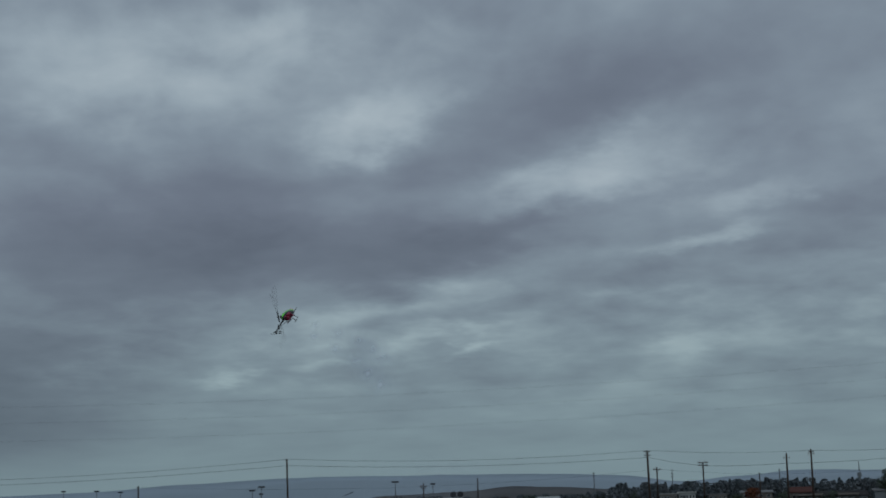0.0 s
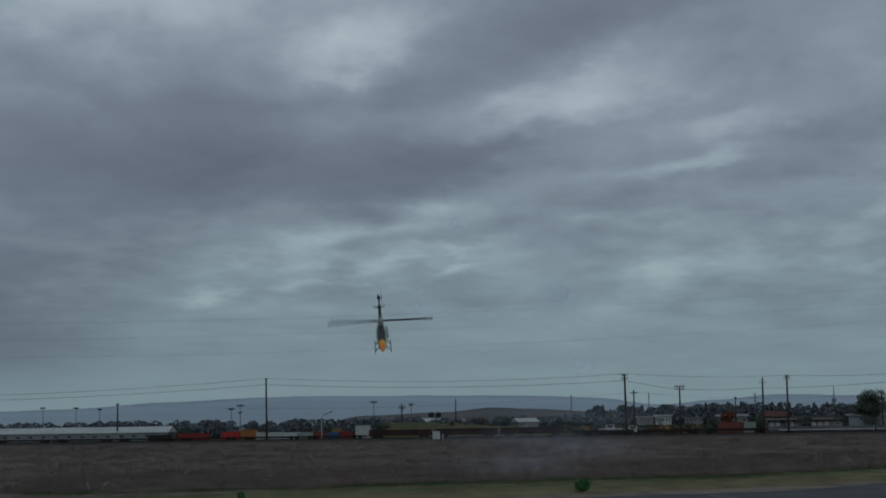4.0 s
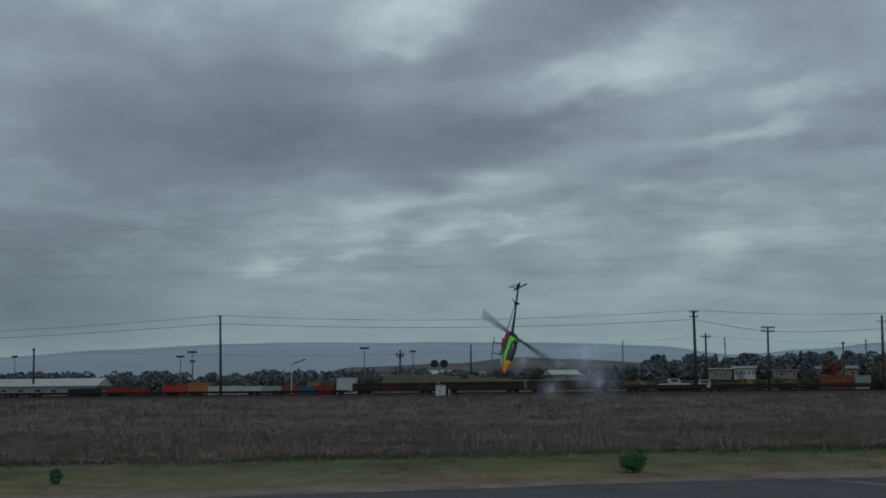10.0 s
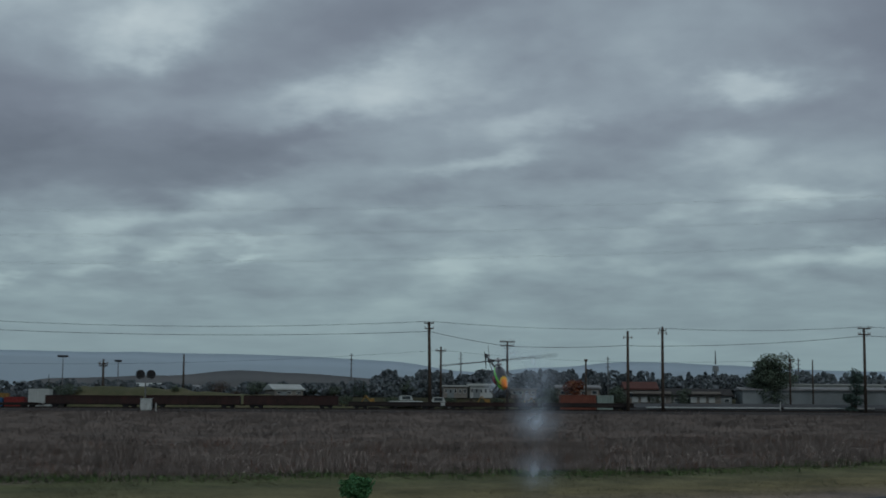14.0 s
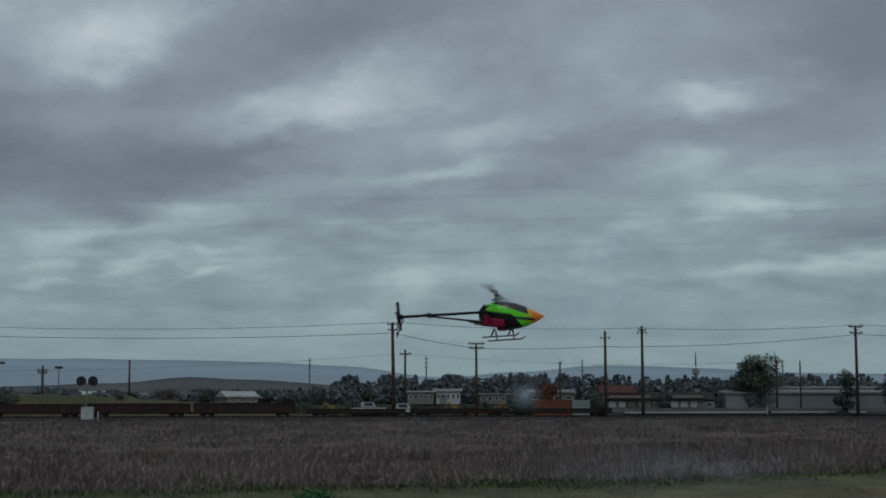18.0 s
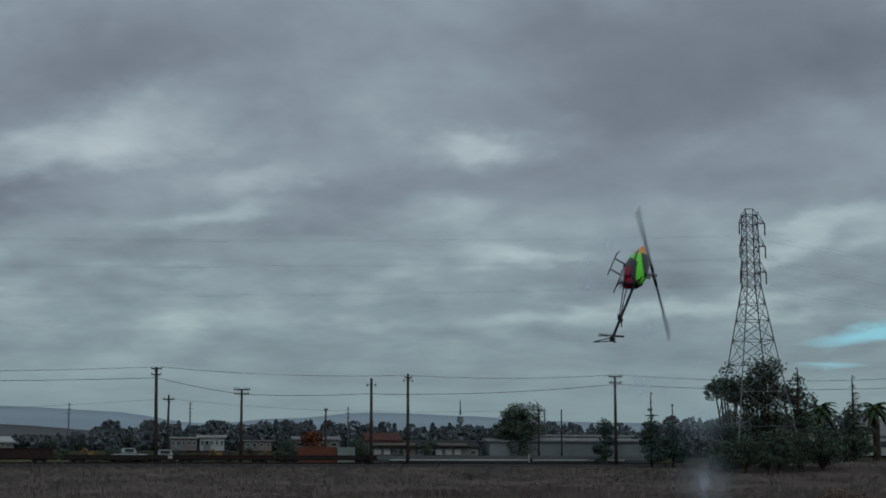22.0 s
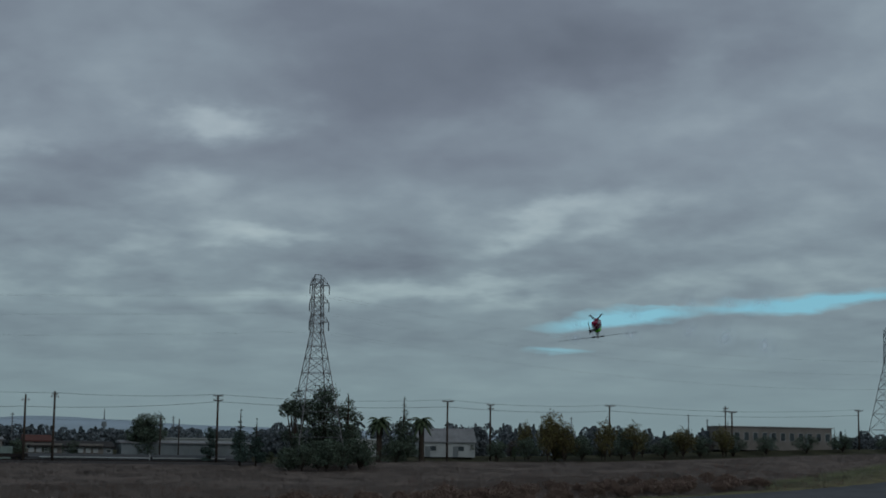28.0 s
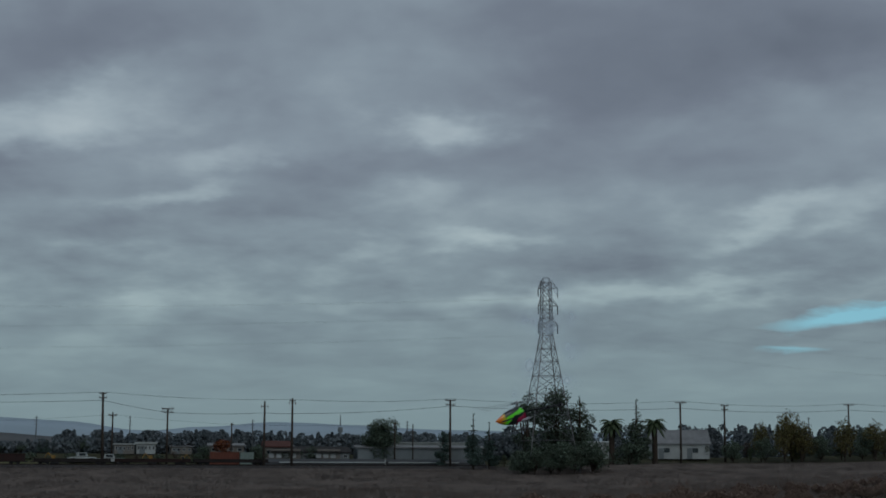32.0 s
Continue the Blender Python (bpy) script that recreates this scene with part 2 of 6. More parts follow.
    back.inputs[1].default_value = 1.0
    out = g.add("ShaderNodeOutputWorld")
    g.link(back.outputs[0], out.inputs[0])


overcast_world()
sun_data = bpy.data.lights.new("sun", "SUN")
sun_data.energy, sun_data.angle, sun_data.color = 0.6, radians(25), (1.0, 0.96, 0.9)
sun = new("sun", sun_data)
sun.rotation_euler = (radians(48), 0, radians(20))

# ---- materials ----
def surface(name, stops, scale=4.0, detail=4.0, rough=0.8, metal=0.0, bump=0.2, stain=0.0, island=0.0, spec=0.3, up_normal=False):
    """A material of two scales of noise between the colours of stops, with relief and, if asked, broad stains."""
    m = bpy.data.materials.new(name)
    m.use_nodes = True
    g = Nodes(m.node_tree)
    place = g.add("ShaderNodeTexCoord").outputs["Object"]
    info = g.add("ShaderNodeObjectInfo").outputs["Random"]
    shift = g.xyz(g.math("MULTIPLY", info, 37.0), g.math("MULTIPLY", info, 11.0), 0.0)
    vec = g.add("ShaderNodeVectorMath", op="ADD")
    g.link(place, vec.inputs[0])
    g.link(shift, vec.inputs[1])
    vec = vec.outputs[0]
    n1 = g.noise(vec, scale, detail, 0.6)
    n2 = g.noise(vec, scale * 7.3, 3, 0.6)
    f = g.math("ADD", g.math("MULTIPLY", n1, 0.7), g.math("MULTIPLY", n2, 0.3))
    k = len(stops) - 1
    col = g.ramp(f, [(0.3 + 0.4 * i / max(k, 1), c) for i, c in enumerate(stops)])
    if stain:
        s = g.noise(vec, scale * 0.23, 3, 0.6)
        col = g.mix(g.math("MULTIPLY", g.ramp(s, [(0.45, (0, 0, 0)), (0.7, (1, 1, 1))]), stain), col, g.mix(1.0, col, (0.45, 0.4, 0.35), "MULTIPLY"))
    if island:
        r = g.add("ShaderNodeNewGeometry").outputs["Random Per Island"]
        hsv = g.add("ShaderNodeHueSaturation")
        g.link(g.math("ADD", g.math("MULTIPLY", r, island), 1.0 - island * 0.5), hsv.inputs["Value"])
        g.link(g.math("ADD", g.math("MULTIPLY", r, island * 0.06), 0.5 - island * 0.03), hsv.inputs["Hue"])
        g.link(col, hsv.inputs["Color"])
        col = hsv.outputs[0]
    b = g.add("ShaderNodeBsdfPrincipled")
    g.link(col, b.inputs["Base Color"])
    b.inputs["Roughness"].default_value = rough
    b.inputs["Metallic"].default_value = metal
    b.inputs["Specular IOR Level"].default_value = spec
    if bump:
        bn = g.add("ShaderNodeBump")
        bn.inputs["Strength"].default_value = bump
        bn.inputs["Distance"].default_value = 0.02
        g.link(f, bn.inputs["Height"])
        g.link(bn.outputs[0], b.inputs["Normal"])
    if up_normal:
        # shading normal forced straight up, so upright stalks brighten like flat ground
        g.link(g.xyz(0.0, 0.0, 1.0), b.inputs["Normal"])
    o = g.add("ShaderNodeOutputMaterial")
    g.link(b.outputs[0], o.inputs[0])
    return m


MAT = {
    "asphalt": surface("asphalt", [(0.055, 0.058, 0.062), (0.085, 0.088, 0.092)], 0.6, 6, 0.9, bump=0.3, stain=0.4),
    "line_paint": surface("line_paint", [(0.30, 0.30, 0.30), (0.62, 0.62, 0.60)], 3, 5, 0.8),
    "timber": surface("pole_timber", [(0.035, 0.027, 0.022), (0.085, 0.066, 0.052)], 3, 5, 0.85, bump=0.5),
    "galvanised": surface("galvanised_steel", [(0.13, 0.135, 0.14), (0.22, 0.225, 0.23)], 2, 4, 0.5, 0.6),
    "insulator": surface("insulator", [(0.10, 0.07, 0.06), (0.2, 0.15, 0.13)], 8, 2, 0.3),
    "pale_wire": surface("pale_wire", [(0.10, 0.11, 0.115), (0.16, 0.17, 0.175)], 2, 2, 0.6),
    "wire": surface("wire", [(0.03, 0.03, 0.032), (0.06, 0.06, 0.062)], 2, 2, 0.6),
    "dark_steel": surface("dark_steel", [(0.018, 0.018, 0.02), (0.045, 0.045, 0.048)], 4, 4, 0.6, 0.2),
    "rust": surface("rusty_steel", [(0.0203, 0.0149, 0.0149), (0.0378, 0.0216, 0.0203), (0.0621, 0.0284, 0.0243)], 1.2, 6, 0.85, stain=0.5),
    "rust_dark": surface("grimy_steel", [(0.018, 0.0165, 0.018), (0.045, 0.036, 0.033)], 1.5, 5, 0.85, stain=0.5),
    "ballast": surface("ballast", [(0.024, 0.021, 0.021), (0.063, 0.054, 0.051)], 6, 6, 0.95, bump=0.8),
    "white_paint": surface("weathered_white_paint", [(0.36, 0.40, 0.40), (0.5, 0.54, 0.53)], 1.0, 5, 0.6, stain=0.35),
    "grey_metal": surface("grey_cladding", [(0.17, 0.20, 0.21), (0.23, 0.26, 0.27)], 0.7, 5, 0.55, stain=0.3),
    "red_paint": surface("red_container_paint", [(0.15, 0.018, 0.018), (0.26, 0.04, 0.035)], 1.0, 5, 0.6, stain=0.4),
    "bright_red": surface("bright_red_paint", [(0.33, 0.025, 0.025), (0.45, 0.05, 0.045)], 1.0, 5, 0.55, stain=0.3),
    "rust_red": surface("rust_red_paint", [(0.13, 0.045, 0.03), (0.22, 0.075, 0.05)], 1.0, 5, 0.7, stain=0.5),
    "orange_paint": surface("orange_paint", [(0.26, 0.10, 0.03), (0.36, 0.16, 0.06)], 1.0, 5, 0.6, stain=0.4),
    "blue_paint": surface("blue_container_paint", [(0.02, 0.07, 0.16), (0.05, 0.13, 0.25)], 1.0, 5, 0.6, stain=0.3),
    "teal_paint": surface("pale_green_paint", [(0.20, 0.27, 0.25), (0.30, 0.37, 0.34)], 1.0, 5, 0.6, stain=0.4),
    "yellow_paint": surface("machine_yellow_paint", [(0.20, 0.12, 0.03), (0.32, 0.19, 0.05)], 1.5, 5, 0.5, stain=0.5),
    "beige_wall": surface("beige_wall", [(0.17, 0.155, 0.14), (0.25, 0.235, 0.215)], 0.8, 5, 0.85, stain=0.3),
    "white_wall": surface("white_wall", [(0.36, 0.39, 0.39), (0.48, 0.51, 0.50)], 0.8, 5, 0.8, stain=0.25),
    "pale_roof": surface("pale_metal_roof", [(0.34, 0.37, 0.36), (0.46, 0.49, 0.48)], 0.8, 5, 0.5, stain=0.35),
    "grey_roof": surface("grey_roof", [(0.16, 0.165, 0.17), (0.26, 0.265, 0.27)], 0.8, 5, 0.8, stain=0.3),
    "dark_roof": surface("dark_roof", [(0.022, 0.021, 0.022), (0.05, 0.046, 0.045)], 0.9, 5, 0.85, stain=0.3),
    "red_roof": surface("red_tile_roof", [(0.07, 0.032, 0.028), (0.12, 0.05, 0.04)], 2.0, 5, 0.85),
    "glass": surface("dark_window_glass", [(0.012, 0.016, 0.02), (0.03, 0.036, 0.042)], 0.5, 2, 0.08, bump=0, spec=0.6),
    "black_rubber": surface("black_rubber", [(0.012, 0.012, 0.012), (0.03, 0.03, 0.03)], 6, 3, 0.8),
    "bark": surface("bark", [(0.03, 0.023, 0.018), (0.085, 0.066, 0.05)], 4, 5, 0.95, bump=0.8),
    # tree leaf colours are lightened to stand in for distance haze
    "leaf_dark": surface("dark_green_leaves", [(0.0513, 0.0745, 0.0559), (0.115, 0.152, 0.102)], 1.2, 3, 0.7, island=0.9, bump=0),
    "leaf_oak": surface("olive_leaves", [(0.0432, 0.0621, 0.0378), (0.105, 0.132, 0.0729)], 1.2, 3, 0.7, island=0.9, bump=0),
    "leaf_pine": surface("pine_needles", [(0.0404, 0.0714, 0.0637), (0.0931, 0.139, 0.11)], 1.2, 3, 0.75, island=0.8, bump=0),
    "leaf_brown": surface("brown_winter_leaves", [(0.0585, 0.0442, 0.039), (0.12, 0.0806, 0.065)], 1.2, 3, 0.8, island=0.9, bump=0),
    "leaf_yellow": surface("yellowing_leaves", [(0.0715, 0.0715, 0.0286), (0.156, 0.124, 0.0455)], 1.2, 3, 0.7, island=0.9, bump=0),
    "leaf_red": surface("rust_red_leaves", [(0.104, 0.0286, 0.0156), (0.221, 0.065, 0.0286)], 1.2, 3, 0.7, island=0.9, bump=0),
    "palm_leaf": surface("palm_fronds", [(0.0286, 0.0468, 0.0234), (0.0806, 0.107, 0.0481)], 2, 3, 0.65, island=0.8, bump=0),
    "bush_leaf": surface("bush_leaves", [(0.0341, 0.116, 0.0465), (0.093, 0.248, 0.093)], 6, 3, 0.7, island=0.9, bump=0),
    "dry_weed": surface("dry_weeds", [(0.21, 0.17, 0.147), (0.36, 0.30, 0.265), (0.54, 0.45, 0.40)], 0.16, 5, 0.95, island=0.2, bump=0, up_normal=True),
    "far_weed": surface("far_dry_weeds", [(0.12, 0.098, 0.088), (0.20, 0.168, 0.15), (0.33, 0.275, 0.243)], 0.13, 5, 0.95, island=0.2, bump=0, up_normal=True),
    "red_weed": surface("red_dock_stalks", [(0.19, 0.095, 0.0684), (0.323, 0.162, 0.114)], 0.3, 4, 0.95, island=0.4, bump=0, up_normal=True),
    "green_weed": surface("green_weeds", [(0.0675, 0.135, 0.0375), (0.15, 0.225, 0.075)], 0.4, 4, 0.9, island=0.5, bump=0, up_normal=True),
    "dead_leaf": surface("dead_shrub_twigs", [(0.13, 0.0936, 0.0754), (0.234, 0.159, 0.127)], 2, 3, 0.9, island=0.6, bump=0),
    "grass": surface("winter_grass", [(0.088, 0.096, 0.048), (0.165, 0.152, 0.085)], 0.35, 5, 0.9, island=0.5, bump=0, up_normal=True),
    # distance haze is put into both hill colours as a lightened blue-grey
    "hazed_far_hill": surface("hazed_far_hill", [(0.33, 0.415, 0.48), (0.37, 0.455, 0.52)], 0.05, 6, 1.0, bump=0),
    "near_hill": surface("hazed_brown_hill", [(0.115, 0.125, 0.132), (0.15, 0.152, 0.152)], 0.12, 6, 1.0, bump=0),
    "mound": surface("weedy_mound", [(0.0439, 0.054, 0.0236), (0.0844, 0.0844, 0.0439), (0.132, 0.111, 0.0709)], 0.5, 6, 1.0, bump=0.8),
    # leaves of the far belts, with aerial haze mixed in as pale blue-grey
    "hazed_far_leaf": surface("hazed_far_tree_leaves", [(0.085, 0.109, 0.122), (0.145, 0.167, 0.177)], 0.3, 3, 0.9, island=0.9, bump=0),
}


def ground_material():
    """Dry field, green verge, straw grass and gravel edge, laid out by the distance from the runway's edge."""
    m = bpy.data.materials.new("ground")
    m.use_nodes = True
    g = Nodes(m.node_tree)
    place = g.add("ShaderNodeTexCoord").outputs["Object"]
    x, y, z = g.split(place)
    n_big = g.noise(place, 0.035, 5, 0.6)
    n_mid = g.noise(place, 0.35, 5, 0.6)
    n_fine = g.noise(place, 3.0, 5, 0.65)
    # the verge runs beside the runway, bends away past x = 22 and ends past x = 45
    bend = g.math("MULTIPLY", g.math("MAXIMUM", g.math("SUBTRACT", x, 22.0), 0.0), 0.56)
    lean = g.math("MULTIPLY", g.math("MINIMUM", x, 22.0), 0.29)
    s = g.math("SUBTRACT", g.math("SUBTRACT", g.math("SUBTRACT", y, 98.5), bend), lean)
    s = g.math("ADD", s, g.math("MULTIPLY", g.math("DIVIDE", g.math("SUBTRACT", x, 33.0), 14.0, clamp=True), 18.0))
    s = g.math("ADD", s, g.math("MULTIPLY", g.math("SUBTRACT", n_mid, 0.5), 4.0))
    s = g.math("ADD", s, g.math("MULTIPLY", g.math("SUBTRACT", n_big, 0.5), 6.0))
    t = g.math("DIVIDE", s, 30.0, clamp=True)
    gravel, straw, green, weeds = (0.20, 0.165, 0.14), (0.17, 0.15, 0.08), (0.102, 0.113, 0.058), (0.135, 0.111, 0.097)
    zone = g.ramp(t, [(0.0, gravel), (0.07, gravel), (0.14, (0.165, 0.14, 0.095)), (0.26, straw), (0.45, (0.125, 0.122, 0.068)), (0.58, green), (0.66, green), (0.75, weeds)])
    beyond = g.math("MULTIPLY", g.math("SUBTRACT", y, 203.0), 0.5, clamp=True)
    zone = g.mix(beyond, zone, (0.05, 0.05, 0.03))
    tone = g.ramp(n_fine, [(0.3, (0.80, 0.80, 0.80)), (0.7, (1.18, 1.17, 1.16))])
    tone2 = g.ramp(n_mid, [(0.3, (0.66, 0.68, 0.68)), (0.7, (1.34, 1.28, 1.24))])
    col = g.mix(1.0, g.mix(1.0, zone, tone, "MULTIPLY"), tone2, "MULTIPLY")
    b = g.add("ShaderNodeBsdfPrincipled")
    g.link(col, b.inputs["Base Color"])
    b.inputs["Roughness"].default_value = 1.0
    b.inputs["Specular IOR Level"].default_value = 0.1
    bn = g.add("ShaderNodeBump")
    bn.inputs["Strength"].default_value = 0.35
    bn.inputs["Distance"].default_value = 0.05
    g.link(n_fine, bn.inputs["Height"])
    g.link(bn.outputs[0], b.inputs["Normal"])
    o = g.add("ShaderNodeOutputMaterial")
    g.link(b.outputs[0], o.inputs[0])
    return m


MAT["ground"] = ground_material()

# ---- mesh helpers ----
def smooth(a, b, v):
    t = min(max((v - a) / (b - a), 0.0), 1.0)
    return t * t * (3 - 2 * t)


def ground_z(x, y):
    """The runway falls away gently to the north; past it the field rises to the railway, and more so to the east."""
    strip, field = -2.67 - 0.0288 * y, -3.76 + 0.0537 * (y - 112)
    d = strip - field
    low = min((strip + field) / 2 + math.sqrt(d * d + 0.04) / 2, 0.75)
    east = smooth(118, 195, y) * (0.85 * smooth(50, 95, x) + 2.2 * smooth(100, 180, x))
    town = smooth(-45, -25, x) * (1 - 0.8 * smooth(52, 66, x)) * 0.65 + 0.35
    return low + east + town * (0.45 * smooth(203.8, 206.6, y) + 1.55 * smooth(208.2, 217, y))


def mesh_of(bm, name, material):
    me = bpy.data.meshes.new(name)
    bm.to_mesh(me)
    bm.free()
    for m in material if isinstance(material, (list, tuple)) else [material]:
        me.materials.append(MAT[m] if isinstance(m, str) else m)
    return me


def part(name, bm, material, parent=None, label="", shade=False):
    """Links a bmesh as one mesh object under a thing or under a part."""
    me = mesh_of(bm, name, material)
    if shade:
        me.polygons.foreach_set("use_smooth", [True] * len(me.polygons))
    ob = new(name, me)
    if parent is not None:
        ob.parent = parent
    if label:
        tagged(ob, label)
    return ob


def again(name, me, parent, m=None):
    """Another object on the same mesh."""
    ob = new(name, me)
    ob.parent = parent
    if m is not None:
        ob.matrix_basis = m
    return ob


def thing(name, label, category, m=None, group="", kind=""):
    ob = new(name)
    ob.empty_display_size = 0.2
    if m is not None:
        ob.matrix_basis = m
    return tagged(ob, label, category, group, kind)


def block(bm, size, loc=(0, 0, 0), rot=(0, 0, 0), bevel=0.0):
    m = pose(*loc, *rot) @ Matrix.Diagonal((*size, 1))
    made = bmesh.ops.create_cube(bm, size=1.0, matrix=m)
    if bevel:
        edges = list({e for v in made["verts"] for e in v.link_edges})
        bmesh.ops.bevel(bm, geom=edges, offset=bevel, segments=1, affect="EDGES")


def rod(bm, a, b, r, r2=None, sides=8):
    """A round bar from a to b, tapering to r2."""
    a, b = Vector(a), Vector(b)
    q = (b - a).to_track_quat("Z", "Y").to_matrix().to_4x4()
    m = Matrix.Translation((a + b) / 2) @ q
    bmesh.ops.create_cone(bm, cap_ends=True, segments=sides, radius1=r, radius2=r if r2 is None else r2, depth=(b - a).length, matrix=m)


def ball(bm, r, loc, scale=(1, 1, 1), sub=1):
    bmesh.ops.create_icosphere(bm, subdivisions=sub, radius=r, matrix=Matrix.Translation(loc) @ Matrix.Diagonal((*scale, 1)))


def prism(bm, outline, depth, axis="y", at=0.0):
    """A flat outline of (u, z) pairs pushed out along x or y by depth, centred on at."""
    put = (lambda u, z, d: (u, d, z)) if axis == "y" else (lambda u, z, d: (d, u, z))
    a = [bm.verts.new(put(u, z, at - depth / 2)) for u, z in outline]
    b = [bm.verts.new(put(u, z, at + depth / 2)) for u, z in outline]
    bm.faces.new(a)
    bm.faces.new(b[::-1])
    for i in range(len(a)):
        j = (i + 1) % len(a)
        bm.faces.new((a[i], b[i], b[j], a[j]))
    bmesh.ops.recalc_face_normals(bm, faces=bm.faces[:])


def made(fn, *args, **kw):
    bm = bmesh.new()
    fn(bm, *args, **kw)
    return bm


def raw(name, verts, faces, material, parent=None, shade=False):
    me = bpy.data.meshes.new(name)
    me.from_pydata(verts, [], faces)
    me.materials.append(MAT[material])
    if shade:
        me.polygons.foreach_set("use_smooth", [True] * len(me.polygons))
    ob = new(name, me)
    if parent is not None:
        ob.parent = parent
    return ob

# ---- ground, runway, hills ----
def build_ground():
    xs = [-3600, -1800, -900, -450] + list(range(-240, 281, 8)) + [450, 900, 1800, 3600]
    ys = [-600, -300, -150, -90] + list(range(-60, 73, 6)) + list(range(74, 120, 2)) + list(range(120, 199, 4)) + list(range(199, 223, 2)) + [228, 240, 280, 400, 700, 1300, 2400, 4400]
    verts, faces = [], []
    for y in ys:
        for x in xs:
            bumpy = 0.08 * noise.noise(Vector((x * 0.07, y * 0.07, 0))) if 118 < y < 196 and abs(x) < 250 else 0.0
            under = 0.25 * smooth(0.5, 4.0, edge_y(x) - y) if abs(x) <= 140 else 0.0
            verts.append((x, y, ground_z(x, y) + bumpy - under))
    w = len(xs)
    for j in range(len(ys) - 1):
        for i in range(w - 1):
            faces.append((j * w + i, j * w + i + 1, (j + 1) * w + i + 1, (j + 1) * w + i))
    ob = raw("ground", verts, faces, "ground", shade=True)
    tagged(ob, "dry winter field with green verge and gravel edge", "ground", kind="structure")


RUNWAY_EDGE = [(-140, 62), (-50, 84), (-32, 88.5), (-15, 93.7), (0, 98.6), (7.6, 100.4), (15, 101.8), (22, 104.8), (33, 112.6), (42, 117.3), (52, 122), (66, 128.6), (88, 137.3), (140, 160)]


def edge_y(x):
    """Where the asphalt ends."""
    for (x0, y0), (x1, y1) in zip(RUNWAY_EDGE, RUNWAY_EDGE[1:]):
        if x <= x1:
            return y0 + (y1 - y0) * (x - x0) / (x1 - x0)
    return RUNWAY_EDGE[-1][1]


def verge_width(x):
    """Mown grass between the asphalt and the weeds; it narrows to nothing in the east."""
    return (21.5 - 0.09 * x) * (1 - 0.86 * smooth(33, 47, x))


def build_runway():
    rng = random.Random(5)
    bm = bmesh.new()
    xs = [-140 + 1.0 * i for i in range(281)]
    cols = []
    for x in xs:
        end = edge_y(x) + 0.35 * noise.noise(Vector((x * 0.31, 3, 0))) + rng.uniform(-0.14, 0.14)
        ys = [-160, -60, 20, 50, 56] + [56 + (end - 56) * k / 16 for k in range(1, 17)]
        col = [bm.verts.new((x, y, ground_z(x, y) + 0.04)) for y in ys]
        col.append(bm.verts.new((x, end + 0.06, ground_z(x, end) - 0.06)))
        cols.append(col)
    for p, q in zip(cols, cols[1:]):
        for k in range(len(p) - 1):
            bm.faces.new((p[k], q[k], q[k + 1], p[k + 1]))
    ob = part("runway", bm, "asphalt", shade=True)
    tagged(ob, "worn grey asphalt runway with faded white lines", "runway", kind="structure")
    for stops, w in (([(7.6, 99.7), (14, 101.2), (21.5, 103.9)], 0.2), ([(9.6, 99.5), (11.1, 98.6), (13.9, 95), (15.5, 92.2), (20, 77)], 0.2), ([(3.2, 51), (14.2, 66.3)], 0.18), ([(-13.7, 36), (-3.5, 43)], 0.18), ([(-29, 31.3), (-18.3, 33.5)], 0.18), ([(59.7, 108.5), (73.7, 116.5)], 0.2), *(([(x, edge_y(x) - 0.5), (x + 0.8, edge_y(x + 0.8) - 0.5)], 0.3) for x in (49, 51.5, 55, 58.5, 60, 64, 69, 71.5, 78, 83))):
        bm = bmesh.new()
        for (x0, y0), (x1, y1) in zip(stops, stops[1:]):
            n = 14
            d = Vector((x1 - x0, y1 - y0, 0)).normalized()
            s = Vector((-d.y, d.x, 0)) * w / 2
            row = []
            for i in range(n + 1):
                c = Vector((x0 + (x1 - x0) * i / n, y0 + (y1 - y0) * i / n, 0))
                c.z = ground_z(c.x, c.y) + 0.055
                k = rng.uniform(0.7, 1.1)
                row.append((bm.verts.new(c + s * k), bm.verts.new(c - s * k)))
            for (a, b), (c, e) in zip(row, row[1:]):
                bm.faces.new((a, b, e, c))
        bmesh.ops.recalc_face_normals(bm, faces=bm.faces[:])
        part("painted_line", bm, "line_paint", ob, "faded white painted line")


def ridge(name, label, material, y, x0, x1, step, height, depth, seed):
    """A hill range: a crest line with a long front slope and a back slope."""
    verts, faces = [], []
    xs = np.arange(x0, x1 + step, step)
    rows = (-1.0, -0.55, -0.2, 0.0, 0.35, 1.0)
    prof = (0.0, 0.42, 0.85, 1.0, 0.6, 0.0)
    for x in xs:
        h = height(float(x))
        for r, p in zip(rows, prof):
            n = 1 + 0.14 * noise.noise(Vector((x * 0.04 + seed, r * 2, seed))) * (p < 1)
            verts.append((float(x), y + r * depth, -0.5 + (h + 0.5) * p * n))
    k = len(rows)
    for i in range(len(xs) - 1):
        for j in range(k - 1):
            faces.append((i * k + j, (i + 1) * k + j, (i + 1) * k + j + 1, i * k + j + 1))
    return tagged(raw(name, verts, faces, material, shade=True), label, "hills", kind="structure")


def along(knots, x):
    """A smooth height through (x, height) knots."""
    for (x0, h0), (x1, h1) in zip(knots, knots[1:]):
        if x <= x1:
            return h0 + (h1 - h0) * smooth(x0, x1, x)
    return knots[-1][1]


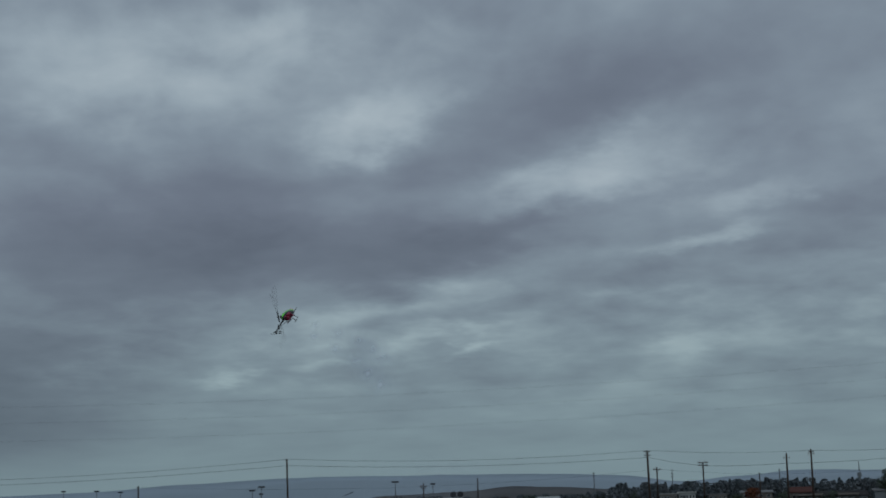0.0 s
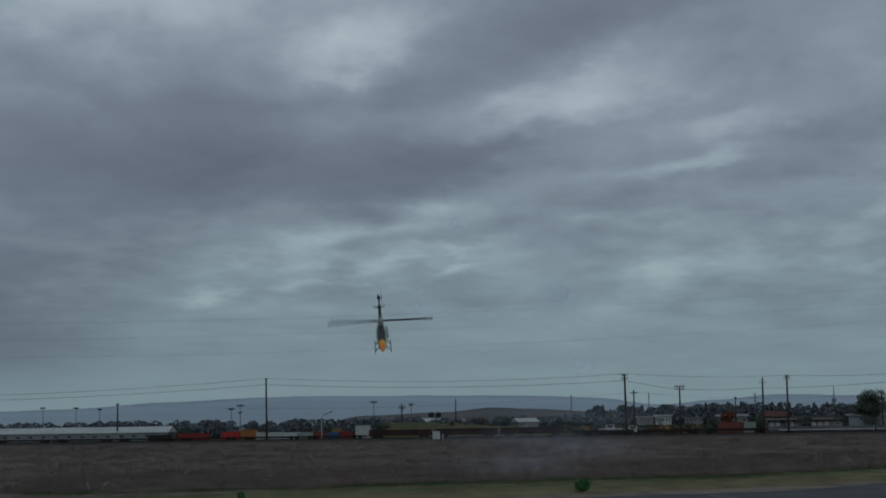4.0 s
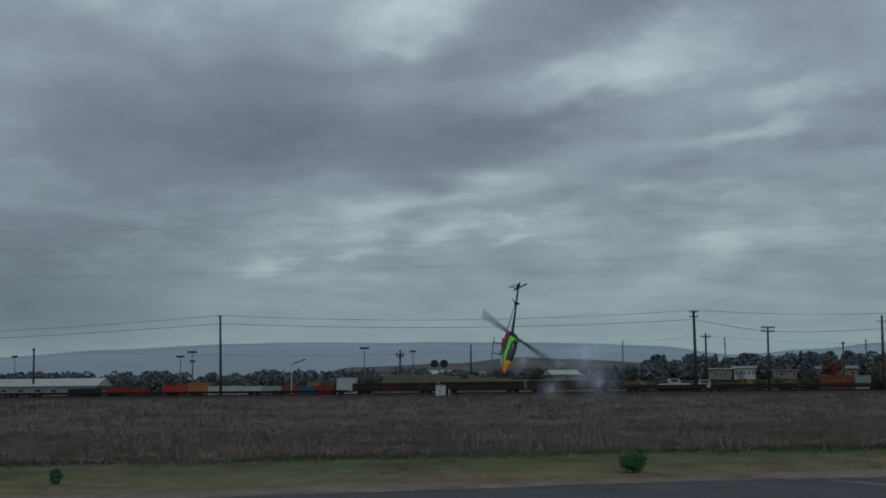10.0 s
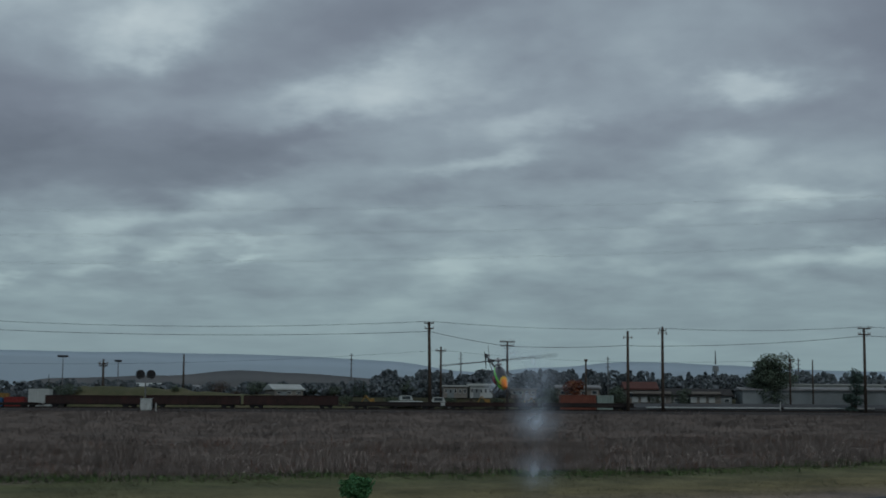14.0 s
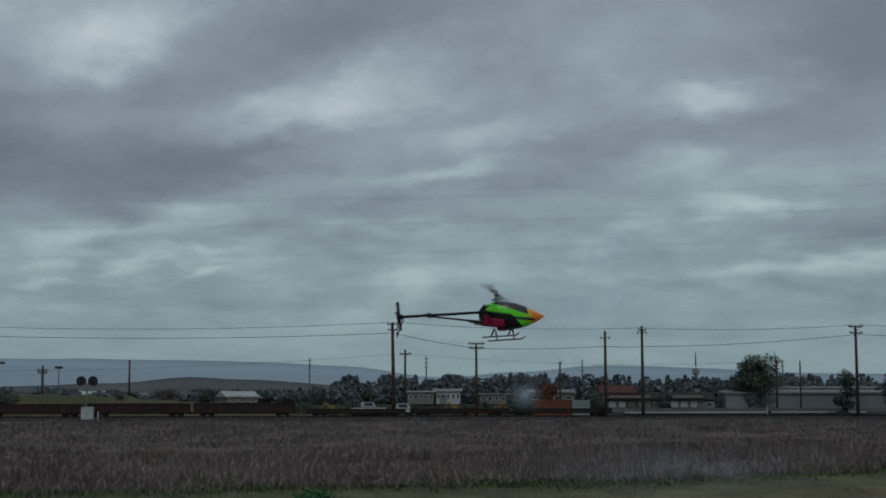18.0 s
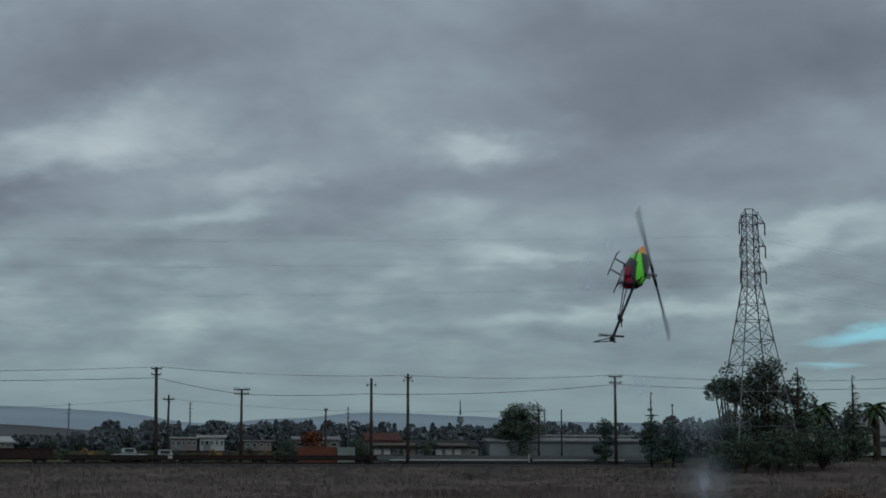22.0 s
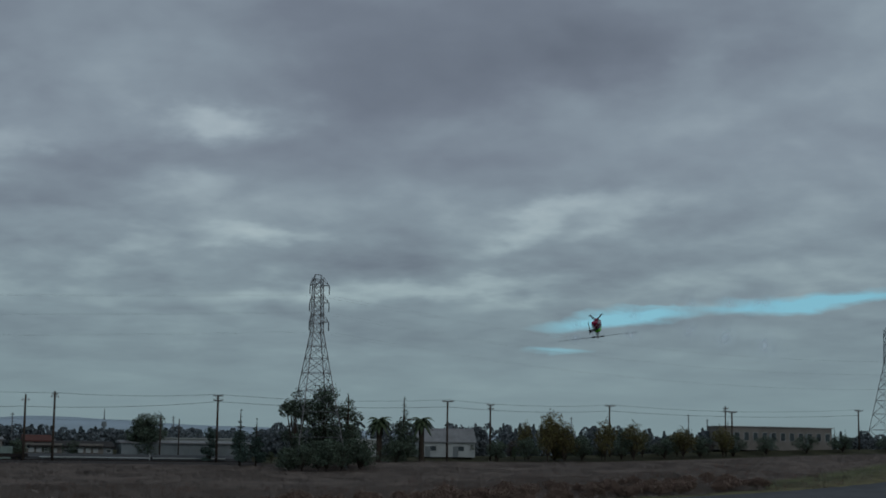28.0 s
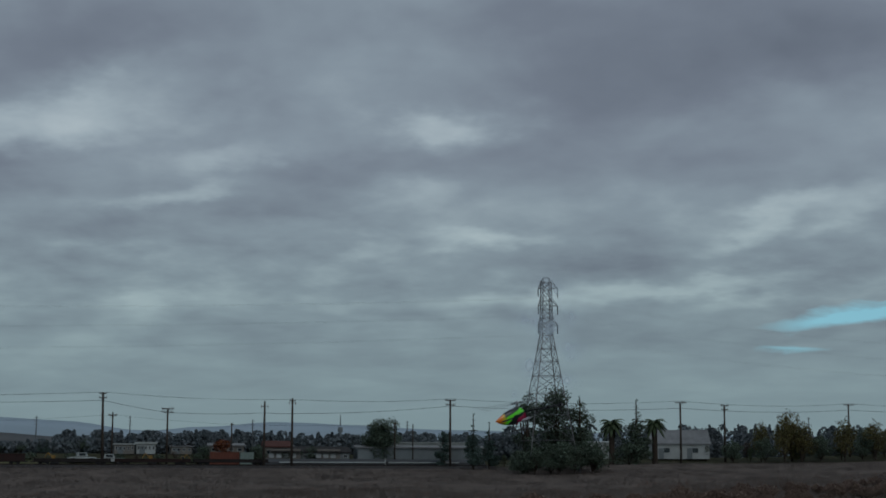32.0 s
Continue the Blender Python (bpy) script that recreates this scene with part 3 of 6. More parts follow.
def far_range(x):
    rough = -0.2 + noise.noise(Vector((x * 0.05, 2.2, 0))) * 0.16 + noise.noise(Vector((x * 0.21, 7.7, 0))) * 0.09
    return rough + along(((-400, 4.5), (-160, 6.0), (-100, 7.5), (-80, 8.5), (-61, 9.1), (-52, 9.3), (-36, 9.05), (-20, 8.9), (-10, 8.65), (0, 8.15), (13, 6.7), (22, 7.3), (34, 8.2), (46, 7.9), (60, 7.2), (90, 6.8), (150, 6.6), (240, 6.0), (400, 4.5)), x)


def low_range(x):
    rough = noise.noise(Vector((x * 0.11, 4.2, 0))) * 0.15 + noise.noise(Vector((x * 0.5, 9.2, 0))) * 0.06
    return rough + along(((-120, 2.0), (-54, 2.8), (-41, 5.1), (-27, 5.6), (-18, 6.3), (-11, 6.0), (0, 5.4), (13, 5.0), (40, 4.8), (80, 3.5), (160, 2.0)), x)


build_ground()
build_runway()
ridge("far_hills", "hazy blue-grey mountain range on the horizon", "hazed_far_hill", 238, -400, 400, 2.5, far_range, 6, 1.0)
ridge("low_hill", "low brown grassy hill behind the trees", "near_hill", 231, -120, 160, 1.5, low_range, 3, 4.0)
# ---- weeds, grass, bushes ----
def tufts(name, label, material, count, area, height, blades, spread, seed, thick=0.012, lean=0.45):
    """Many tufts of thin upright blades as one mesh."""
    rng = random.Random(seed)
    verts, faces = [], []
    for _ in range(count):
        x, y = area(rng)
        if x is None:
            continue
        z = ground_z(x, y) - 0.05
        patch = noise.noise(Vector((x * 0.11, y * 0.16, seed))) + 0.6 * noise.noise(Vector((x * 0.45, y * 0.45, seed)))
        big = rng.uniform(0.6, 1.25) * max(0.25, 0.8 + 0.75 * patch)
        for _ in range(blades):
            a = rng.uniform(0, 6.283)
            ox, oy = x + rng.gauss(0, spread), y + rng.gauss(0, spread)
            h = height * big * rng.uniform(0.5, 1.15)
            lx, ly = math.cos(a) * lean * h * rng.random(), math.sin(a) * lean * h * rng.random()
            b = rng.uniform(0, 3.1416)
            dx, dy = math.cos(b) * thick * rng.uniform(0.7, 2.2), math.sin(b) * thick * rng.uniform(0.7, 2.2)
            i = len(verts)
            verts += [(ox - dx, oy - dy, z), (ox + dx, oy + dy, z), (ox + lx * 0.5 + dx * 1.6, oy + ly * 0.5 + dy * 1.6, z + h * 0.55), (ox + lx * 0.5 - dx * 1.6, oy + ly * 0.5 - dy * 1.6, z + h * 0.55), (ox + lx, oy + ly, z + h)]
            faces += [(i, i + 1, i + 2, i + 3), (i + 3, i + 2, i + 4)]
    ob = raw(name, verts, faces, material)
    return tagged(ob, label, "plants", kind="stuff")


def weed_area(depth, x0, x1, power):
    """Places in the weeds, from their near edge on for that many metres."""
    def pick(rng):
        x = rng.uniform(x0, x1)
        near = edge_y(x) + verge_width(x) + 3.5 * noise.noise(Vector((x * 0.12, 1, 2))) + 1.5 * noise.noise(Vector((x * 0.6, 5, 2)))
        y = near + depth * rng.random() ** power
        return (x, y) if y < 196.5 else (None, None)
    return pick


def verge_area(rng):
    x = rng.uniform(-62, 60)
    return x, edge_y(x) + 1.0 + (verge_width(x) + 1.0) * rng.random() ** 0.75


tufts("dry_weeds", "dense grey-brown dead weeds at the field's edge", "dry_weed", 22000, weed_area(26, -66, 110, 1.1), 0.62, 12, 0.45, 11, 0.0045, 0.9)
tufts("dry_weeds", "grey-brown dead weeds across the far field", "far_weed", 30000, weed_area(100, -95, 165, 1.0), 0.5, 9, 0.6, 12, 0.0065, 0.9)
tufts("red_weeds", "reddish-brown dry dock stalks among the weeds", "red_weed", 1500, weed_area(30, -66, 130, 1.3), 0.8, 9, 0.4, 15, 0.005, 0.5)
tufts("verge_grass", "short green and straw-coloured grass beside the runway", "grass", 26000, verge_area, 0.10, 7, 0.3, 13, 0.006, 1.2)
tufts("green_weeds", "low green weeds along the edge of the dry field", "green_weed", 1800, lambda r: (lambda x: (x, edge_y(x) + verge_width(x) * 0.97 + r.gauss(0, 1.3)))(r.uniform(-60, 45)), 0.34, 9, 0.55, 14, 0.010, 1.0)


def bush(name, label, x, y, size, seed, leaf="bush_leaf", wide=1.0, count=2600):
    ob = thing(name, label, "bush", pose(x, y, ground_z(x, y)))
    rng = random.Random(seed)
    bm = bmesh.new()
    for i in range(9):
        a = i * 0.7 + rng.uniform(-0.2, 0.2)
        rod(bm, (0, 0, -0.02), (math.cos(a) * size * 0.35, math.sin(a) * size * 0.35, size * 0.55), size * 0.02, size * 0.008, 5)
    part("stems", bm, "bark", ob)
    verts, faces = [], []
    for _ in range(count):
        d = Vector((rng.gauss(0, 1), rng.gauss(0, 1), rng.gauss(0, 1))).normalized()
        r = size * 0.5 * (0.55 + 0.5 * rng.random() ** 0.5) * (0.85 + 0.55 * noise.noise(d * 2.5 + Vector((seed, 0, 0))))
        c = Vector((d.x * r * wide, d.y * r * wide, size * 0.46 + d.z * r * 0.9))
        if c.z < 0.01:
            continue
        a, b = Vector((rng.gauss(0, 1), rng.gauss(0, 1), rng.gauss(0, 1))).normalized() * size * (0.05 if count > 2000 else 0.065), Vector((rng.gauss(0, 1), rng.gauss(0, 1), rng.gauss(0, 1))).normalized() * size * 0.04
        i = len(verts)
        verts += [tuple(c - a), tuple(c + b), tuple(c + a), tuple(c - b)]
        faces.append((i, i + 1, i + 2, i + 3))
    raw("foliage", verts, faces, leaf, ob)
    return ob


bush("bush", "rounded dark green bush on the grass verge", -1.05, 104.6, 1.35, 21, wide=1.22, count=4200)
bush("bush", "small upright green weed bush on the verge", -34.6, 98.4, 1.05, 22, wide=0.72, count=2600)
rng = random.Random(66)
for i in range(120):
    x = 40 + 0.6 * i + rng.uniform(-0.5, 0.5)
    y = edge_y(x) + 1.4 + 0.02 * i + 11.0 * rng.random() ** 1.7
    bush("dry_bush", "reddish-brown dead shrub at the field's edge", x, y, rng.uniform(0.8, 1.7), 70 + i, "dead_leaf", rng.uniform(1.2, 1.9), 1300)

# ---- poles and wires ----
def wood_pole(label, x, y, top, r, arms, lean=0.0, brackets=0):
    """A timber pole. arms: (height below the top, half length, pins each side)."""
    z = ground_z(x, y)
    ob = thing("utility_pole", label, "utility pole", pose(x, y, z), group="utility poles along the railway")
    h = top - z
    tip = (lean * h, 0, h)
    part("pole_shaft", made(rod, (0, 0, -0.3), tip, r, r * 0.66, 10), "timber", ob, shade=True)
    for drop, half, pins in arms:
        k = (h - drop) / h
        cx = lean * h * k
        bm = bmesh.new()
        block(bm, (2 * half, 0.10, 0.12), (cx, -0.14, h - drop), bevel=0.01)
        arm = part("crossarm", bm, "timber", ob)
        for i in range(pins):
            for sgn in (-1, 1):
                px = cx + sgn * half * (1 - 0.33 * i) * 0.94
                bm = bmesh.new()
                rod(bm, (px, -0.14, h - drop + 0.06), (px, -0.14, h - drop + 0.17), 0.03, 0.045, 6)
                ball(bm, 0.05, (px, -0.14, h - drop + 0.2))
                part("insulator", bm, "insulator", arm)
        for sgn in (-1, 1):
            part("brace", made(rod, (cx, -0.1, h - drop - 0.55), (cx + sgn * half * 0.55, -0.1, h - drop - 0.05), 0.018, None, 5), "galvanised", arm)
    for i in range(brackets):
        for sgn in (-1, 1):
            zz = h - 0.75 - 0.28 * i * (sgn > 0)
            bm = bmesh.new()
            rod(bm, (lean * h, -0.05, zz), (lean * h + sgn * 0.45, -0.05, zz + 0.12), 0.03, None, 6)
            rod(bm, (lean * h + sgn * 0.45, -0.05, zz - 0.12), (lean * h + sgn * 0.45, -0.05, zz + 0.2), 0.06, 0.045, 7)
            part("insulator_bracket", bm, "insulator", ob)
    return ob


wood_pole("tall brown timber pole with a small top crossarm", -53.9, 205, 11.3, 0.19, [(0.12, 0.22, 1)], -0.012)
wood_pole("tall dark timber pole with two short crossarms", 5.7, 205, 11.05, 0.22, [(0.15, 0.55, 1), (0.75, 0.5, 1)], -0.018)
wood_pole("dark timber pole with double crossarms", 14.45, 206, 9.0, 0.17, [(0.1, 0.85, 3), (0.55, 0.78, 2)])
wood_pole("tall timber pole with insulator brackets", 27.23, 200, 9.88, 0.19, [], 0.0, 1)
wood_pole("tall timber pole with insulator brackets", 31.07, 200, 10.4, 0.19, [(0.4, 0.4, 1)], 0.0, 1)
wood_pole("timber pole with double crossarms", 53.53, 200, 10.46, 0.19, [(0.1, 0.75, 2), (0.75, 0.7, 2)])
wood_pole("timber pole with a long crossarm", 88.23, 200, 10.54, 0.18, [(0.08, 0.9, 3)])
wood_pole("timber pole with crossarm and transformer", 98.62, 208, 10.52, 0.18, [(0.1, 0.65, 2), (0.7, 0.5, 1)])
wood_pole("timber pole with a long crossarm", 122.55, 214, 11.1, 0.18, [(0.08, 0.9, 3)])
wood_pole("timber pole with a long crossarm", 144.0, 211, 10.5, 0.18, [(0.1, 0.85, 3)])
wood_pole("timber pole with a long crossarm", 172.4, 215, 11.5, 0.18, [(0.1, 0.85, 3)])
wood_pole("thin timber pole with one crossarm", 7.15, 212, 8.6, 0.16, [(0.5, 0.62, 2)])
wood_pole("timber pole with two crossarms", -32.3, 214, 6.95, 0.17, [(0.55, 0.55, 2), (0.8, 0.5, 1)])
wood_pole("plain timber pole beside the warehouse", -81.5, 212, 7.75, 0.17, [(0.3, 0.2, 1)])
wood_pole("short thin timber pole", 23.5, 207, 7.05, 0.13, [(0.2, 0.16, 1)])
wood_pole("thin timber pole beside the grey shed", 47.0, 207, 7.35, 0.13, [(0.35, 0.16, 1)])
wood_pole("thin timber pole beside the grey shed", 49.9, 208, 7.2, 0.11, [])
wood_pole("thin dark pole behind the mound", -23.2, 216, 7.65, 0.14, [])
wood_pole("thin timber pole in the far trees", 141.5, 209, 11.3, 0.14, [(0.4, 0.5, 1), (0.9, 0.5, 1)])


def cable(label, points, r, sag):
    """A hanging cable through points."""
    ob = thing("power_cable", label, "cable", group="overhead cables")
    bm = bmesh.new()
    for a, b in zip(points, points[1:]):
        a, b = Vector(a), Vector(b)
        n = max(6, int((b - a).length / 5))
        prev = None
        for i in range(n + 1):
            t = i / n
            p = a.lerp(b, t)
            p.z -= sag * (b - a).length / 60 * 4 * t * (1 - t)
            ring = [bm.verts.new(p + Vector((0, math.cos(k * 2.0944) * r, math.sin(k * 2.0944) * r))) for k in range(3)]
            if prev:
                for k in range(3):
                    bm.faces.new((prev[k], ring[k], ring[(k + 1) % 3], prev[(k + 1) % 3]))
            prev = ring
    part("strand", bm, "wire" if r > 0.0115 else "pale_wire", ob)
    return ob


LINE_LOW = [(-150, 205, 8.9), (-53.9, 204.8, 10.3), (5.6, 204.8, 9.95), (14.45, 205.7, 8.4), (27.23, 199.8, 8.3), (31.07, 199.8, 8.25), (53.53, 199.8, 9.55), (88.23, 199.8, 9.65), (122.55, 213.8, 10.2), (172.4, 215, 10.6)]
cable("thick black cable sagging between the timber poles", LINE_LOW, 0.028, 0.75)
for dx, dz, r in ((-0.5, 0.0, 0.012), (0.5, 0.0, 0.012)):
    cable("thin overhead wire between the timber poles", [(-150, 205 + dx, 10.1), (-53.9, 205 + dx, 11.35), (5.7 + dx, 204.8, 11.1), (31.07, 199.8 + dx, 10.2), (53.53 + dx, 199.8, 10.56), (88.23, 199.8 + dx, 10.7), (122.55, 213.8 + dx, 11.2), (172.4, 215 + dx, 11.6)], r, 0.9)
cable("thin overhead wire between the rear poles", [(-81.5, 212, 7.5), (-32.3, 214, 6.4), (7.15, 212, 8.2), (23.5, 207, 6.85), (47.0, 207, 7.1)], 0.012, 0.5)


# ---- lattice towers ----
def lattice_tower(label, x, y, top, scale=1.0):
    z0 = ground_z(x, y)
    ob = thing("transmission_tower", label, "tower", pose(x, y, z0), group="transmission towers")
    h = top - z0

    def half(t):
        return (0.78 + 4.3 * (0.70 - t) if t < 0.70 else 0.78 - 0.16 * (t - 0.70) / 0.30) * scale

    levels = [0, 0.16, 0.29, 0.40, 0.49, 0.565, 0.63, 0.70, 0.745, 0.79, 0.835, 0.88, 0.935, 0.975]
    corners = [(-1, -1), (1, -1), (1, 1), (-1, 1)]
    for cx, cy in corners:
        bm = bmesh.new()
        prev = None
        for a in levels:
            r = 0.05 * scale
            ring = [bm.verts.new((cx * half(a) + u * r, cy * half(a) + v * r, a * h)) for u, v in ((-1, -1), (1, -1), (1, 1), (-1, 1))]
            if prev:
                for k in range(4):
                    bm.faces.new((prev[k], prev[(k + 1) % 4], ring[(k + 1) % 4], ring[k]))
            prev = ring
        part("leg", bm, "galvanised", ob)
    for i in range(4):
        (ax, ay), (bx, by) = corners[i], corners[(i + 1) % 4]
        bm = bmesh.new()
        for a, b in zip(levels, levels[1:]):
            p, q = half(a), half(b)
            rod(bm, (ax * p, ay * p, a * h), (bx * q, by * q, b * h), 0.038 * scale, None, 4)
            rod(bm, (bx * p, by * p, a * h), (ax * q, ay * q, b * h), 0.038 * scale, None, 4)
            rod(bm, (ax * q, ay * q, b * h), (bx * q, by * q, b * h), 0.038 * scale, None, 4)
        part("bracing", bm, "galvanised", ob)
    bm = bmesh.new()
    for cx, cy in corners:
        rod(bm, (cx * half(0.975), cy * half(0.975), 0.975 * h), (cx * 0.45 * scale, 0, h), 0.05 * scale, None, 4)
    rod(bm, (-0.45 * scale, 0, h), (0.45 * scale, 0, h), 0.05 * scale, None, 4)
    part("peak", bm, "galvanised", ob)
    for t in (0.945, 0.855, 0.755):
        for sgn, out in ((1, 1.75), (-1, 1.2)):
            bm = bmesh.new()
            tip = (sgn * out * scale, 0, t * h)
            for cy in (-1, 1):
                rod(bm, (sgn * half(t), cy * half(t), t * h), tip, 0.045 * scale, None, 4)
                rod(bm, (sgn * half(t), cy * half(t), (t + 0.04) * h), tip, 0.045 * scale, None, 4)
            arm = part("crossarm", bm, "galvanised", ob)
            bm = bmesh.new()
            rod(bm, tip, (tip[0], 0, tip[2] - 1.3 * scale), 0.07 * scale, None, 6)
            part("insulator_string", bm, "dark_steel", arm)
    return ob


lattice_tower("tall galvanised steel lattice transmission tower among trees", 63.6, 186.5, 26.6, 0.93)
lattice_tower("distant galvanised lattice transmission tower", 180, 216, 26.5, 0.85)
for t in (0.945, 0.855, 0.755):
    for sgn, out in ((1, 1.75), (-1, 1.2)):
        zz = 0.5 + 26.1 * t - 1.8
        cable("thin high-voltage conductor hanging from the tower", [(-230, 150 + out * sgn, zz + 1), (63.6 + sgn * out * 0.93, 186.5, zz + 0.5), (180 + sgn * out, 216, zz - 3)], 0.0045, 1.1)


# ---- railway ----
def build_track():
    bm = bmesh.new()
    prism(bm, [(196.5, 0.3), (199.2, 1.08), (204.2, 1.12), (206.5, 0.3)], 215, "x", -47.5)
    bed = part("railway_bed", bm, "ballast")
    tagged(bed, "low gravel railway embankment", "railway", kind="structure")
    for y in (200.9, 202.35):
        bm = bmesh.new()
        block(bm, (215, 0.07, 0.14), (-47.5, y, 1.2))
        part("rail", bm, "rust_dark", bed)
    sleeper = made(block, (0.24, 2.5, 0.12), (0, 0, 0))
    me = mesh_of(sleeper, "sleeper", "timber")
    for i in range(200):
        again("sleeper", me, bed, pose(-95 + i * 0.75, 201.6, 1.1))


def freight_car(label, x, length, deck, wall, paint, group="freight cars in a string"):
    ob = thing("freight_car", label, "freight car", pose(x, 201.6, 1.25), group=group)
    bm = bmesh.new()
    block(bm, (length, 1.9, 0.16), (0, 0, deck), bevel=0.02)
    part("underframe", bm, "rust_dark", ob)
    if wall:
        for name, size, loc in (("side_wall", (length, 0.06, wall), (0, -0.95, deck + wall / 2)), ("side_wall", (length, 0.06, wall), (0, 0.95, deck + wall / 2)), ("end_wall", (0.06, 1.84, wall), (-length / 2, 0, deck + wall / 2)), ("end_wall", (0.06, 1.84, wall), (length / 2, 0, deck + wall / 2))):
            part(name, made(block, size, loc), paint, ob)
        rib = mesh_of(made(block, (0.09, 0.07, wall), (0, 0, 0)), "rib", paint)
        n = int(length / 1.1)
        for i in range(n + 1):
            again("rib", rib, ob, pose(-length / 2 + length * i / n, -1.0, deck + wall / 2))
        part("top_rail", made(block, (length, 0.14, 0.08), (0, -0.98, deck + wall)), paint, ob)
        part("top_rail", made(block, (length, 0.14, 0.08), (0, 0.98, deck + wall)), paint, ob)
    for sx in (-1, 1):
        bm = bmesh.new()
        block(bm, (1.35, 0.1, 0.16), (sx * (length / 2 - 1.3), -0.78, 0.24), bevel=0.02)
        block(bm, (1.35, 0.1, 0.16), (sx * (length / 2 - 1.3), 0.78, 0.24), bevel=0.02)
        bogie = part("bogie", bm, "dark_steel", ob)
        for dx in (-0.45, 0.45):
            bm = bmesh.new()
            for sy in (-0.7, 0.7):
                rod(bm, (sx * (length / 2 - 1.3) + dx, sy - 0.05, 0.24), (sx * (length / 2 - 1.3) + dx, sy + 0.05, 0.24), 0.25, None, 14)
            rod(bm, (sx * (length / 2 - 1.3) + dx, -0.7, 0.24), (sx * (length / 2 - 1.3) + dx, 0.7, 0.24), 0.05, None, 6)
            part("wheelset", bm, "dark_steel", bogie)
        part("coupler", made(block, (0.5, 0.14, 0.14), (sx * (length / 2 + 0.2), 0, deck - 0.05)), "dark_steel", ob)
    return ob


build_track()
for i in range(3):
    freight_car("rusty dark brown gondola car with ribbed sides", -31.0 + i * 10.7, 10.2, 0.36, 0.86 + 0.05 * i, "rust")
for i in range(3):
    freight_car("low grimy gondola car on the siding", 1.7 + i * 10.6, 10.0, 0.34, 0.36, ("rust_dark", "rust", "rust_dark")[i])
for i in range(6):
    freight_car("low dark flat car with short sides", -41.9 - i * 10.5, 10.0, 0.24, 0.16, "rust_dark")


def relay_cabinet():
    ob = thing("relay_cabinet", "pale grey metal railway relay cabinet on a concrete base", "cabinet", pose(-24.83, 197.6, ground_z(-24.83, 197.6)) @ Matrix.Diagonal((1, 1, 0.8, 1)))
    part("base", made(block, (1.35, 0.9, 0.22), (0, 0, 0.05)), "ballast", ob)
    part("body", made(block, (1.15, 0.75, 1.55), (0, 0, 0.9), bevel=0.03), "white_paint", ob)
    for sx in (-0.29, 0.29):
        d = part("door", made(block, (0.52, 0.04, 1.38), (sx, -0.39, 0.9), bevel=0.01), "white_paint", ob)
        part("handle", made(block, (0.04, 0.05, 0.16), (sx * 0.3, -0.43, 0.95)), "dark_steel", d)
    part("roof", made(block, (1.25, 0.88, 0.08), (0, 0, 1.71), bevel=0.02), "white_paint", ob)
    m = thing("marker_post", "short white marker post beside the cabinet", "post", pose(-23.8, 197.6, 0.7))
    part("post", made(rod, (0, 0, 0), (0, 0, 1.0), 0.07, None, 8), "white_wall", m)


def signal_mast():
    ob = thing("railway_signal", "railway signal with two round black target discs", "signal", pose(-25.2, 199.3, 0.8))
    part("mast", made(rod, (0, 0, 0), (0, 0, 3.7), 0.07, None, 8), "galvanised", ob)
    part("crossbar", made(block, (1.2, 0.08, 0.08), (0, 0, 3.55)), "galvanised", ob)
    for sx in (-0.57, 0.57):
        bm = bmesh.new()
        rod(bm, (sx, -0.03, 3.95), (sx, 0.03, 3.95), 0.5, None, 24)
        disc = part("target_disc", bm, "dark_steel", ob)
        for dz in (-0.18, 0.18):
            part("hood", made(rod, (sx, -0.25, 3.95 + dz), (sx, -0.03, 3.95 + dz), 0.12, None, 10), "black_rubber", disc)


relay_cabinet()
signal_mast()


# ---- containers, yard, machines ----
def container(label, x, y, z, length, height, depth, paint, roof=None):
    low = ground_z(x, y) if z < 1 else z
    height = height + z - low
    ob = thing("shipping_container", label, "container", pose(x, y, low), group="containers in the rail yard")
    part("body", made(block, (length - 0.1, depth - 0.1, height - 0.06), (0, 0, height / 2)), paint, ob)
    if roof:
        part("roof_panel", made(block, (length, depth, 0.07), (0, 0, height + 0.03)), roof, ob)
    n = max(5, int(length / 0.28))
    rib = mesh_of(made(block, (length / n * 0.5, 0.05, height - 0.24), (0, 0, 0)), "wall_rib", paint)
    for i in range(n):
        again("wall_rib", rib, ob, pose(-length / 2 + length * (i + 0.5) / n, -depth / 2 + 0.03, height / 2))
    for sx in (-1, 1):
        part("corner_post", made(block, (0.12, 0.14, height), (sx * (length / 2 - 0.05), -depth / 2 + 0.04, height / 2)), paint, ob)
    part("top_beam", made(block, (length, 0.12, 0.12), (0, -depth / 2 + 0.05, height - 0.06)), paint, ob)
    return ob


YARD = 207.2
